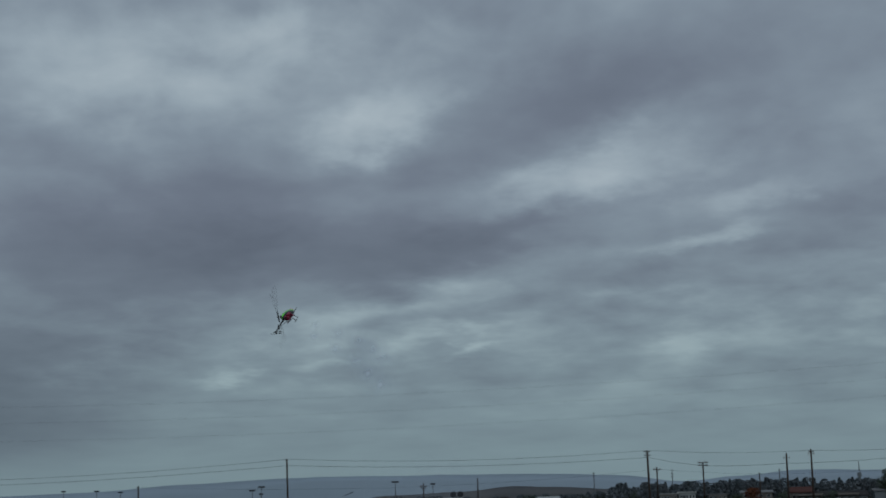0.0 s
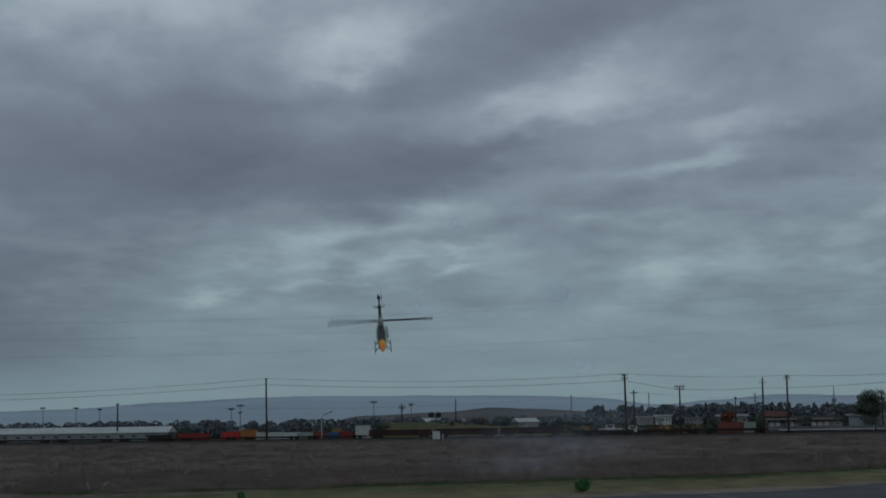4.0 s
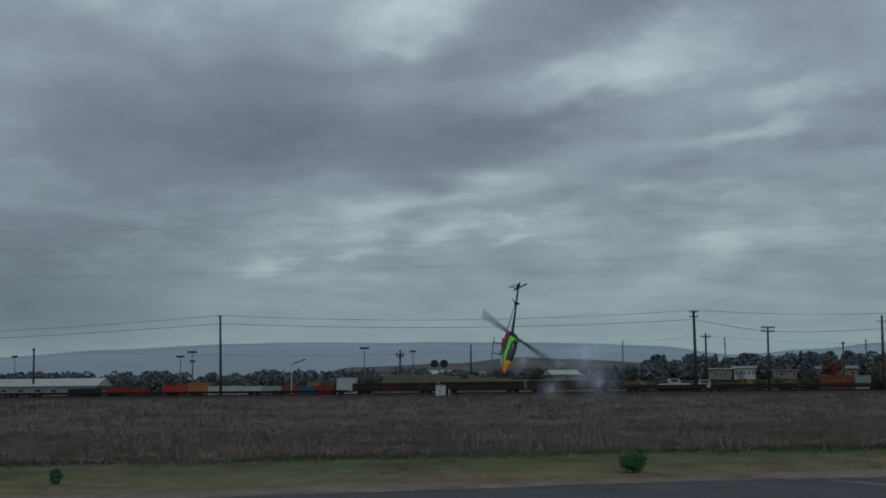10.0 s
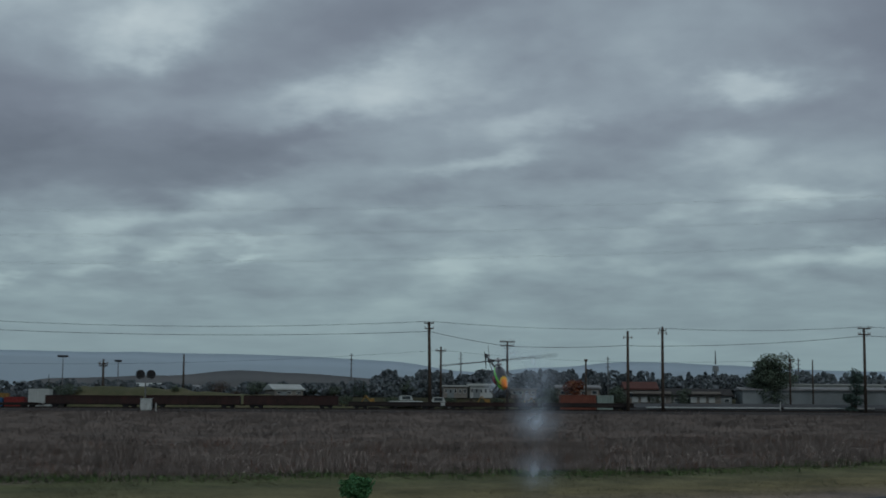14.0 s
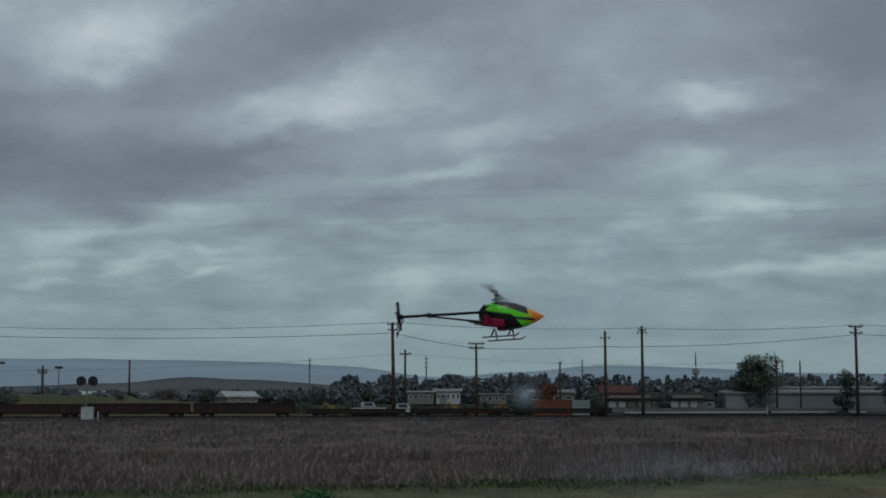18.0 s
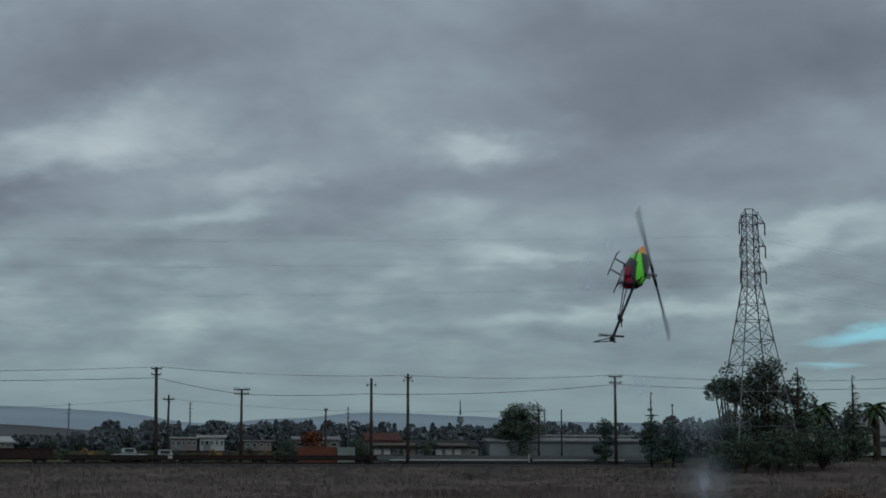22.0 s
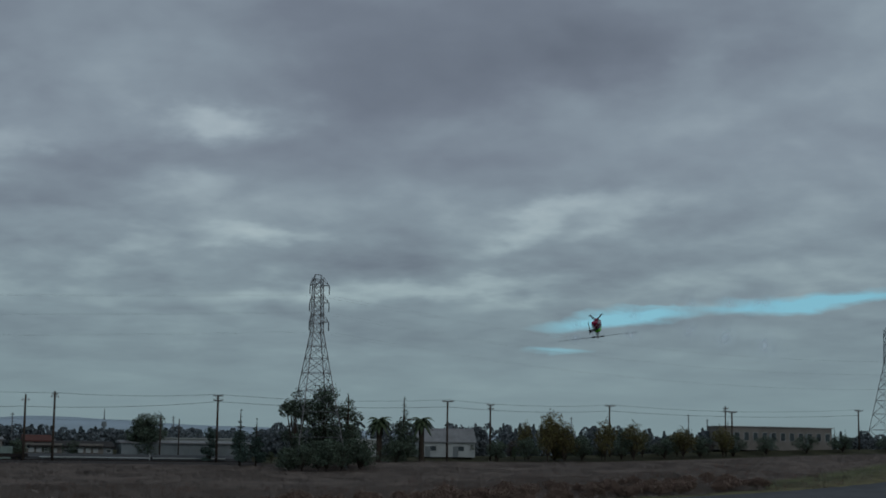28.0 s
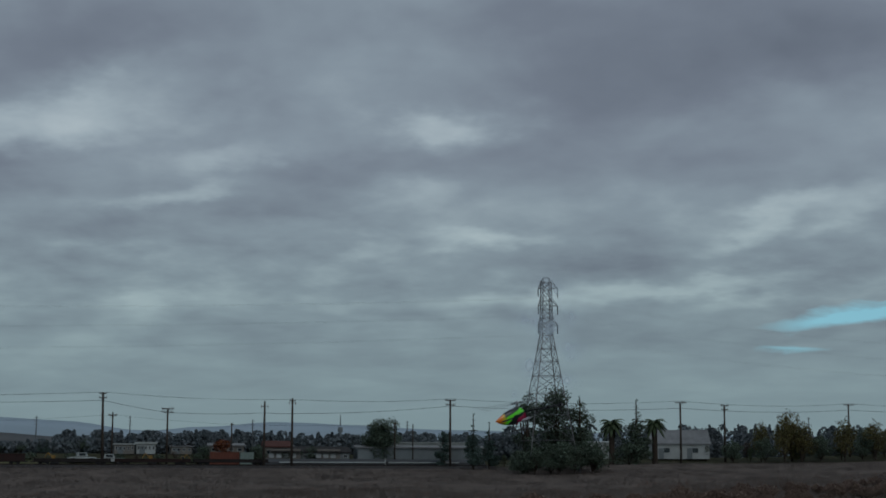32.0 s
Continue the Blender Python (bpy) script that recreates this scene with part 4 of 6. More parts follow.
for label, x, length, top, paint in (
    ("long dull red container in the yard", -66.8, 5.2, 1.9, "red_paint"),
    ("bright red container in the yard", -60.3, 3.1, 2.05, "bright_red"),
    ("faded orange container in the yard", -57.3, 2.6, 2.4, "orange_paint"),
    ("white container behind the flat cars", -53.7, 4.4, 1.98, "white_paint"),
    ("white container behind the flat cars", -50.15, 2.4, 2.02, "white_paint"),
    ("pale green container behind the flat cars", -47.5, 2.2, 2.08, "teal_paint"),
    ("rust red container behind the flat cars", -45.2, 2.2, 2.2, "rust_red"),
    ("blue container behind the flat cars", -43.0, 1.9, 2.15, "blue_paint"),
    ("dark red container behind the flat cars", -40.75, 2.2, 2.28, "red_paint"),
    ("large white container with a dark lower edge", -38.0, 2.35, 3.25, "white_paint"),
    ("rust red container at the end of the siding", 22.6, 4.05, 2.98, "rust_red"),
    ("pale grey-green container at the siding", 25.7, 1.85, 2.95, "teal_paint"),
    ("dark container among bushes", -72.5, 3.8, 1.75, "rust_dark"),
):
    container(label, x, YARD + (0 if x < 10 else 0.6), 0.75, length, top - 0.75 + 0.5 * (1 - smooth(-60, -34, x)), 2.0, paint)
container("yellow box stacked on the containers", -42.6, YARD + 1.2, 2.2, 1.5, 0.6, 1.6, "yellow_paint")


def street_lamp(label, x, y, h, reach):
    ob = thing("street_lamp", label, "street lamp", pose(x, y, ground_z(x, y)))
    part("column", made(rod, (0, 0, 0), (0, 0, h), 0.075, 0.05, 8), "white_paint", ob)
    part("arm", made(rod, (0, 0, h), (reach, 0, h + 0.55), 0.045, None, 6), "galvanised", ob)
    for k in (0.45, 1.0):
        part("lamp_head", made(block, (0.55, 0.22, 0.1), (reach * k + 0.1, 0, h + 0.55 * k + 0.06), (0, -14, 0), 0.02), "dark_steel", ob)


def flood_mast(x, y, top, half):
    ob = thing("floodlight_mast", "slim floodlight mast with a flat ring of lamps", "floodlight", pose(x, y, ground_z(x, y)), group="floodlight masts in the yard")
    top -= ground_z(x, y) - 0.75
    part("column", made(rod, (0, 0, 0), (0, 0, top - 0.85), 0.085, 0.05, 8), "galvanised", ob)
    part("crossbar", made(block, (2 * half, 0.5, 0.1), (0, 0, top - 0.8)), "dark_steel", ob)
    for i in range(4):
        part("floodlight", made(block, (0.3, 0.34, 0.16), (-half + half * 2 * (i + 0.5) / 4, -0.1, top - 0.7)), "dark_steel", ob)


street_lamp("white street lamp with a raised double arm", -44.4, 203.4, 4.2, 1.45)
for x, y, top, half in ((-60.6, 215, 7.06, 0.6), (-62.2, 215, 6.47, 0.5), (-61.1, 217, 5.87, 0.3), (-37.4, 216, 7.32, 0.6), (-30.9, 216, 6.8, 0.36), (-90.5, 217, 7.1, 0.36), (-96.5, 217, 7.2, 0.36), (-86.2, 217, 6.8, 0.3)):
    flood_mast(x, y, top, half)


def excavator(label, x, y, turn, size=1.0):
    ob = thing("excavator", label, "excavator", pose(x, y, ground_z(x, y), 0, 0, turn) @ Matrix.Diagonal((size, size, size, 1)))
    for sy in (-0.5, 0.5):
        part("track", made(block, (1.7, 0.3, 0.4), (0, sy, 0.2), bevel=0.12), "black_rubber", ob)
    part("house", made(block, (1.3, 1.1, 0.6), (-0.15, 0, 0.8), bevel=0.08), "yellow_paint", ob)
    cab = part("cab", made(block, (0.6, 0.5, 0.75), (0.25, -0.28, 1.3), bevel=0.06), "yellow_paint", ob)
    part("window", made(block, (0.45, 0.02, 0.45), (0.27, -0.54, 1.38)), "glass", cab)
    part("boom", made(rod, (0.3, 0.15, 1.0), (1.25, 0.15, 2.1), 0.13, 0.1, 6), "yellow_paint", ob)
    part("stick", made(rod, (1.25, 0.15, 2.1), (1.9, 0.15, 1.1), 0.09, 0.07, 6), "yellow_paint", ob)
    part("bucket", made(block, (0.35, 0.5, 0.4), (1.9, 0.15, 0.95), (0, 25, 0), 0.06), "dark_steel", ob)


excavator("yellow tracked excavator with a raised boom", -0.6, YARD + 0.8, 180, 0.75)
excavator("yellow tracked excavator parked in the yard", 12.6, YARD + 0.8, 180, 0.75)
excavator("yellow excavator partly behind the cars", 16.6, YARD + 1.2, 10, 0.7)


def pickup(label, x, y, paint, turn=0):
    ob = thing("pickup_truck", label, "pickup truck", pose(x, y, ground_z(x, y) + 0.02, 0, 0, turn))
    part("body", made(block, (3.9, 1.5, 0.5), (0, 0, 0.55), bevel=0.08), paint, ob)
    bm = bmesh.new()
    prism(bm, [(-0.75, 0.88), (0.85, 0.88), (0.55, 1.42), (-0.6, 1.42)], 1.3)
    cab = part("cab", bm, paint, ob)
    for sy in (-0.665, 0.665):
        part("side_window", made(block, (0.95, 0.02, 0.34), (0, sy, 1.16)), "glass", cab)
    for sx in (-1.25, 1.25):
        for sy in (-0.72, 0.72):
            w = part("wheel", made(rod, (sx, sy - 0.1, 0.33), (sx, sy + 0.1, 0.33), 0.33, None, 16), "black_rubber", ob)
            part("rim", made(rod, (sx, sy - 0.12, 0.33), (sx, sy + 0.12, 0.33), 0.17, None, 10), "galvanised", w)


pickup("white pickup truck parked behind the gondola cars", 6.7, YARD + 0.4, "white_wall")
pickup("small white car parked in the yard", 3.0, YARD + 3.0, "white_paint", 8)

# ---- buildings ----
def shed(name, label, x, y, z, length, depth, wall_h, ridge_h, wall, roof, windows=0, doors=0, group="", turn=0, hip=0.0, overhang=0.25):
    """A building with four walls, a pitched or flat roof, windows and doors on its front."""
    low = ground_z(x, y) - 0.04
    wall_h, ridge_h = max(0.9, wall_h + z - low), max(1.0, ridge_h + z - low)
    ob = thing(name, label, "building", pose(x, y, low, 0, 0, turn), group)
    t = 0.2
    for nm, size, loc in (("wall", (length, t, wall_h), (0, -depth / 2, wall_h / 2)), ("wall", (length, t, wall_h), (0, depth / 2, wall_h / 2)), ("wall", (t, depth - t, wall_h), (-length / 2 + t / 2, 0, wall_h / 2)), ("wall", (t, depth - t, wall_h), (length / 2 - t / 2, 0, wall_h / 2))):
        part(nm, made(block, size, loc), wall, ob)
    o = overhang
    bm = bmesh.new()
    if ridge_h > wall_h + 0.05:
        lo, hi = wall_h - 0.02, ridge_h
        a = [bm.verts.new(v) for v in ((-length / 2 - o, -depth / 2 - o, lo), (length / 2 + o, -depth / 2 - o, lo), (length / 2 + o, depth / 2 + o, lo), (-length / 2 - o, depth / 2 + o, lo), (-length / 2 - o + hip, 0, hi), (length / 2 + o - hip, 0, hi))]
        for f in ((0, 1, 5, 4), (2, 3, 4, 5), (0, 4, 3), (1, 2, 5), (0, 3, 2, 1)):
            bm.faces.new([a[i] for i in f])
        bmesh.ops.recalc_face_normals(bm, faces=bm.faces[:])
    else:
        block(bm, (length + 2 * o, depth + 2 * o, 0.22), (0, 0, wall_h + 0.1), bevel=0.02)
    part("roof", bm, roof, ob)
    part("fascia", made(block, (length + 2 * o, 0.06, 0.16), (0, -depth / 2 - o - 0.02, wall_h)), roof, ob)
    for i in range(windows):
        wx = -length / 2 + length * (i + 0.5) / windows
        w = part("window", made(block, (min(1.0, length / windows * 0.55), 0.06, wall_h * 0.36), (wx, -depth / 2 - 0.11, wall_h * 0.58)), "white_wall", ob)
        part("pane", made(block, (min(1.0, length / windows * 0.55) - 0.12, 0.05, wall_h * 0.36 - 0.12), (wx, -depth / 2 - 0.13, wall_h * 0.58)), "glass", w)
    for i in range(doors):
        dx = -length / 2 + length * (i + 0.3) / doors
        d = part("door", made(block, (0.8, 0.07, wall_h * 0.72), (dx, -depth / 2 - 0.12, wall_h * 0.36)), "grey_metal", ob)
        part("handle", made(block, (0.05, 0.06, 0.1), (dx + 0.3, -depth / 2 - 0.17, wall_h * 0.36)), "dark_steel", d)
    return ob


G = 0.75
shed("warehouse", "long low warehouse with a pale white roof", -88.5, 214, G, 32, 6, 1.9, 2.95, "grey_metal", "pale_roof", 14, 3)
shed("house", "small house with a pale pitched roof", -11.3, 216, 2.2, 3.6, 3.0, 1.2, 2.0, "beige_wall", "pale_roof", 3, 1, turn=25)
shed("low_building", "low white commercial building behind the yard", 9.0, 216.5, G, 2.8, 3, 3.35, 3.4, "beige_wall", "pale_roof", 5, 1)
shed("low_building", "low white commercial building behind the yard", 12.1, 217, G, 2.7, 3, 3.45, 3.5, "white_wall", "pale_roof", 5, 1)
shed("low_building", "low beige building with a flat roof", 17.2, 217.5, G, 3.0, 3, 3.1, 3.2, "beige_wall", "grey_roof", 4, 1)
shed("low_building", "low beige building with a grey roof", 23.6, 216, G, 5.0, 3, 3.2, 3.6, "beige_wall", "grey_roof", 4, 1)
shed("house", "house with a red tiled roof", 30.6, 213, 0.8, 3.6, 3, 3.0, 3.9, "beige_wall", "red_roof", 3, 1)
shed("depot", "long dark-roofed depot with white doors", 35.6, 212, 0.85, 10.6, 4, 2.2, 3.05, "grey_metal", "dark_roof", 9, 2)
shed("grey_shed", "long pale grey metal shed with a flat roof", 51.4, 211, 0.9, 18.8, 3.4, 2.85, 3.2, "grey_metal", "grey_roof", 0, 0, overhang=0.3)
shed("low_building", "white flat-roofed building behind the round tree", 55, 219, 1.0, 12, 4, 3.6, 3.65, "white_wall", "pale_roof", 8, 1)
shed("white_barn", "white barn with a pitched grey roof and tall doors", 93.4, 214, 1.5, 8.8, 5, 3.1, 5.3, "white_wall", "grey_roof", 2, 2, turn=-12)
shed("low_building", "pale low building seen between the trees", 80.5, 216, 1.6, 5, 3, 3.2, 3.4, "white_wall", "pale_roof", 3, 1)
shed("long_building", "long low building with a pale flat roof", 156, 218, ground_z(156, 218) - 0.05, 22, 5, 4.0, 4.1, "beige_wall", "pale_roof", 12, 3)
for i, (x, y, l, top) in enumerate(((-29, 226, 4, 5.3), (-24, 227, 3, 5.1), (-20, 228, 3.4, 4.9), (-6.5, 223, 2.2, 5.0), (-1, 225, 2.4, 5.2), (2.6, 224, 2.0, 4.9), (6, 226, 4, 5.3), (12, 228, 5, 5.2), (17, 228, 4, 5.2), (38, 226, 6, 5.4), (-52, 224, 6, 2.7), (-46, 224, 5, 2.6), (-70, 226, 5, 3.0), (62, 226, 5, 5.4))):
    shed("far_house", "small pale house among distant trees", x, y, 0.75, l, 3, top - 2.2, top - 1.55, ("beige_wall", "grey_metal", "beige_wall")[i % 3], ("pale_roof", "grey_roof", "grey_roof", "grey_roof")[i % 4], 3, 1, group="houses among the distant trees")


def canopy_stalls(x, y, n):
    ob = thing("loading_dock", "row of white loading doors under a dark canopy", "loading dock", pose(x, y, 1.1))
    for i in range(n):
        part("dock_door", made(block, (0.72, 0.12, 0.62), (i * 1.05, 0.14, 1.42)), "white_wall", ob)
    part("canopy", made(block, (n * 1.05 + 0.4, 1.2, 0.12), (n * 0.5, 0.2, 2.05)), "dark_roof", ob)
    part("dock_wall", made(block, (n * 1.05 + 0.2, 0.2, 2.4), (n * 0.5, 0.3, 1.2)), "beige_wall", ob)


canopy_stalls(29.4, 208.6, 4)
canopy_stalls(36.2, 208.6, 3)


def build_road():
    bm = bmesh.new()
    prism(bm, [(204.6, 0.4), (204.9, 1.62), (207.0, 2.08), (207.2, 0.4)], 32, "x", 44)
    ob = part("road", bm, "asphalt")
    tagged(ob, "narrow access road in front of the sheds", "road", kind="structure")
    bm = bmesh.new()
    block(bm, (26, 0.14, 0.16), (43, 204.7, 1.6))
    part("kerb", bm, "white_paint", ob)


build_road()
post = thing("switch_stand", "white trackside post with a dark box", "post", pose(44.9, 203.4, 0.75))
part("post", made(rod, (0, 0, 0), (0, 0, 1.5), 0.06, None, 8), "white_wall", post)
part("box", made(block, (0.3, 0.25, 0.4), (0.25, 0, 0.8), bevel=0.03), "dark_steel", post)


def antenna_tower():
    ob = thing("water_tower", "distant tower with a drum and a mast", "tower", pose(41.6, 222, ground_z(41.6, 222) - 2.0))
    part("stem", made(rod, (0, 0, 0), (0, 0, 5.6), 0.26, 0.2, 10), "grey_metal", ob)
    part("drum", made(rod, (0, 0, 5.5), (0, 0, 6.2), 0.42, 0.34, 14), "grey_metal", ob)
    part("mast", made(rod, (0, 0, 6.4), (0, 0, 8.1), 0.12, 0.05, 6), "grey_metal", ob)


antenna_tower()


def slim_pylon(x, y, top):
    ob = thing("slim_pylon", "slim distant steel pylon with short arms", "pylon", pose(x, y, ground_z(x, y) - 0.2), group="distant pylons")
    part("stem", made(rod, (0, 0, 0), (0, 0, top - ground_z(x, y)), 0.14, 0.06, 6), "galvanised", ob)
    for k in range(3):
        part("arm", made(block, (0.55, 0.05, 0.06), (0, 0, top - ground_z(x, y) - 0.3 - 0.5 * k)), "galvanised", ob)


for x, y, top in ((-3.5, 224, 8.5), (10.0, 222, 8.6), (28.2, 222, 8.2), (52.5, 224, 8.3), (117.5, 226, 9.8), (122.5, 228, 9.7), (144.5, 226, 10.6), (149.5, 228, 10.0), (155, 230, 9.6)):
    slim_pylon(x, y, top)


def build_mound():
    verts, faces = [], []
    n, rows = 60, 9
    for j in range(rows):
        v = j / (rows - 1)
        for i in range(n + 1):
            u = i / n
            x = -37 + 36 * u
            h = (3.2 - 1.5 * smooth(0.1, 1.0, u)) * smooth(0, 0.08, u) * (1 - smooth(0.9, 1.0, u))
            z = 0.6 + h * math.sin(math.pi * min(v * 1.25, 1.0) * 0.5 if v < 0.8 else math.pi * 0.5 * (1 - v) / 0.2) * (1 + 0.16 * noise.noise(Vector((x * 0.5, v * 4, 3))))
            verts.append((x, 206.5 + 7 * v, z))
    w = n + 1
    for j in range(rows - 1):
        for i in range(n):
            faces.append((j * w + i, j * w + i + 1, (j + 1) * w + i + 1, (j + 1) * w + i))
    tagged(raw("earth_mound", verts, faces, "mound", shade=True), "long weedy earth mound behind the gondola cars", "mound", kind="structure")


build_mound()

# ---- trees ----
def leaf_cloud(lobes, count, size, rng, flat=1.0, seed=0.0):
    """Small leaf blades scattered in and on the lobes (centre, radius, squash)."""
    verts, faces = [], []
    total = sum(r ** 2 for _, r, _ in lobes)
    for c, r, sq in lobes:
        for _ in range(int(count * r * r / total)):
            d = Vector((rng.gauss(0, 1), rng.gauss(0, 1), rng.gauss(0, 1))).normalized()
            k = r * (0.45 + 0.6 * rng.random() ** 0.45) * (0.85 + 0.45 * noise.noise(d * 1.9 + Vector((seed, c[2], c[0]))))
            p = Vector(c) + Vector((d.x * k, d.y * k, d.z * k * sq))
            a = Vector((rng.gauss(0, 1), rng.gauss(0, 1), rng.gauss(0, 0.7))).normalized() * size * rng.uniform(0.6, 1.3)
            b = Vector((rng.gauss(0, 1), rng.gauss(0, 1), rng.gauss(0, 0.7))).normalized() * size * rng.uniform(0.5, 1.1)
            i = len(verts)
            verts += [tuple(p - a), tuple(p + b * flat), tuple(p + a), tuple(p - b * flat)]
            faces.append((i, i + 1, i + 2, i + 3))
    return verts, faces


def broad_tree(name, label, h, w, leaf, seed, count=2600, trunk=0.3, size=0.16, lobes=9, low=0.22):
    rng = random.Random(seed)
    ob = thing(name, label, "tree")
    bm = bmesh.new()
    rod(bm, (0, 0, -0.3), (0.05, 0, h * trunk), h * 0.035, h * 0.026, 8)
    part("trunk", bm, "bark", ob)
    spots = []
    for i in range(lobes):
        a = i * 2.4 + rng.uniform(-0.4, 0.4)
        rr = w * 0.5 * rng.uniform(0.15, 0.72)
        zz = h * (trunk + (1 - trunk) * rng.uniform(low, 0.8))
        r = w * rng.uniform(0.19, 0.30)
        zz = min(zz, h - r * 0.75)
        spots.append(((math.cos(a) * rr, math.sin(a) * rr, zz), r, rng.uniform(0.7, 0.95)))
    spots.append(((0, 0, h * 0.78), w * 0.26, (h * 0.22) / (w * 0.26)))
    for c, r, _ in spots:
        part("limb", made(rod, (0.03, 0, h * trunk * 0.8), (c[0] * 0.85, c[1] * 0.85, c[2]), h * 0.016, h * 0.005, 5), "bark", ob)
    v, f = leaf_cloud(spots, count, size, rng, 0.8, seed)
    raw("crown", v, f, leaf, ob)
    return ob


def conifer(name, label, h, w, leaf, seed, count=1700, size=0.13):
    rng = random.Random(seed)
    ob = thing(name, label, "tree")
    part("trunk", made(rod, (0, 0, -0.3), (0, 0, h * 0.95), h * 0.025, h * 0.006, 7), "bark", ob)
    lobes = []
    n = 9
    for i in range(n):
        t = i / (n - 1)
        r = max(w * 0.5 * (1 - t) ** 0.8 * rng.uniform(0.75, 1.15), w * 0.07)
        for k in range(3 if t < 0.6 else 1):
            a = rng.uniform(0, 6.28)
            lobes.append(((math.cos(a) * r * 0.5, math.sin(a) * r * 0.5, h * (0.14 + 0.82 * t)), r * 0.75, min(0.8, h * 0.09 / max(r, 0.05))))
    for i in range(8):
        a, zz = rng.uniform(0, 6.28), h * rng.uniform(0.2, 0.7)
        part("limb", made(rod, (0, 0, zz), (math.cos(a) * w * 0.35, math.sin(a) * w * 0.35, zz - 0.1), h * 0.01, h * 0.004, 4), "bark", ob)
    v, f = leaf_cloud(lobes, count, size, rng, 0.6, seed)
    raw("crown", v, f, leaf, ob)
    return ob


def palm(name, label, h, w, seed):
    rng = random.Random(seed)
    ob = thing(name, label, "palm tree")
    part("trunk", made(rod, (0, 0, -0.3), (0, 0, h * 0.72), h * 0.055, h * 0.045, 9), "bark", ob)
    for i in range(34):
        a = i * 2.399
        up = 1.0 - 1.7 * i / 33
        verts, faces = [], []
        length = w * 0.5 * rng.uniform(0.85, 1.1)
        for k in range(8):
            t = k / 7
            r = length * t
            z = h * 0.74 + length * (up * t * 0.9 - 0.75 * t * t)
            wd = 0.13 * w * math.sin(math.pi * min(t * 0.85 + 0.12, 1)) * 0.6
            dx, dy = -math.sin(a) * wd, math.cos(a) * wd
            px, py = math.cos(a) * r, math.sin(a) * r
            verts += [(px - dx, py - dy, z - wd * 0.5), (px, py, z), (px + dx, py + dy, z - wd * 0.5)]
            if k:
                j = 3 * k
                faces += [(j - 3, j - 2, j + 1, j), (j - 2, j - 1, j + 2, j + 1)]
        raw("frond", verts, faces, "palm_leaf", ob)
    return ob


def plant(ob, x, y, turn=0.0, scale=(1, 1, 1), z=None, copy=True):
    m = Matrix.LocRotScale((x, y, ground_z(x, y) if z is None else z), Euler((0, 0, radians(turn))), scale)
    if copy:
        return copy_thing(ob, m)
    ob.matrix_basis = m
    return ob


# single trees
plant(broad_tree("round_tree", "large round dense dark evergreen tree", 6.9, 5.4, "leaf_dark", 31, 18000, 0.03, 0.13, 34, 0.06), 45.4, 210.5, copy=False)
big = broad_tree("eucalyptus", "huge dark ragged tree in front of the tower", 12.3, 6.8, "leaf_dark", 32, 9500, 0.03, 0.18, 26, 0.1)
plant(big, 65.6, 189.2, copy=False)
plant(broad_tree("eucalyptus", "tall dark ragged side tree below the tower", 9.9, 5.2, "leaf_dark", 33, 6000, 0.03, 0.17, 18, 0.08), 68.9, 188.4, copy=False)
plant(broad_tree("eucalyptus", "broad dark tree below the tower", 10.9, 4.4, "leaf_dark", 34, 5600, 0.03, 0.17, 18, 0.08), 61.6, 188.6, copy=False)
plant(conifer("eucalyptus", "thin dark spire rising from the ragged trees", 10.4, 2.3, "leaf_dark", 44, 2400, 0.16), 68.4, 186.8, copy=False)
plant(broad_tree("shrub_tree", "dark shrubs at the foot of the tower", 3.2, 4.0, "leaf_dark", 45, 2400, 0.03, 0.16), 59.2, 183.4, copy=False)
plant(broad_tree("shrub_tree", "dark shrubs at the foot of the tall trees", 4.4, 5.6, "leaf_dark", 46, 2400, 0.03, 0.16), 63.8, 181.6, copy=False)
plant(broad_tree("shrub_tree", "dark shrubs beside the tall trees", 4.6, 5.0, "leaf_dark", 47, 2400, 0.03, 0.16), 68.6, 182.6, copy=False)
plant(conifer("pine", "dark upright pine beside the shed", 7.9, 3.0, "leaf_pine", 35, 3600, 0.15), 55.2, 193.5, copy=False)
plant(conifer("pine", "shorter dark pine beside the shed", 6.7, 2.7, "leaf_pine", 36, 3000, 0.15), 57.4, 193.2, copy=False)
plant(broad_tree("shrub_tree", "dark round tree beside the grey shed", 5.5, 3.0, "leaf_pine", 37, 2600, 0.03, 0.14, 9, 0.08), 53.3, 203.4, copy=False)
plant(palm("palm_tree", "short shaggy palm tree", 8.4, 4.2, 38), 79.0, 204, copy=False)
plant(palm("palm_tree", "short shaggy palm tree beside the ivy tree", 8.4, 3.9, 39), 85.9, 204.5, copy=False)
plant(conifer("ivy_tree", "tall dark narrow tree between palms", 9.9, 4.8, "leaf_dark", 40, 5200, 0.17), 82.7, 203.6, copy=False)
plant(broad_tree("shrub_tree", "dense dark shrubs below the palms", 3.4, 5.0, "leaf_dark", 41, 2600, 0.04, 0.15), 81.2, 202.8, copy=False)
plant(broad_tree("yellow_tree", "broad tree with yellowing autumn leaves", 8.2, 6.0, "leaf_yellow", 42, 3600, 0.03, 0.17, 14, 0.1), 110.6, 210, copy=False)
plant(broad_tree("red_tree", "round tree with rust red autumn leaves", 3.4, 3.0, "leaf_red", 43, 1800, 0.1, 0.13), 22.5, 211, copy=False)

# kinds that stand many times
oak = broad_tree("broad_tree", "dark round evergreen tree behind the yard", 5.0, 4.4, "leaf_dark", 51, 3600, 0.06, 0.12)
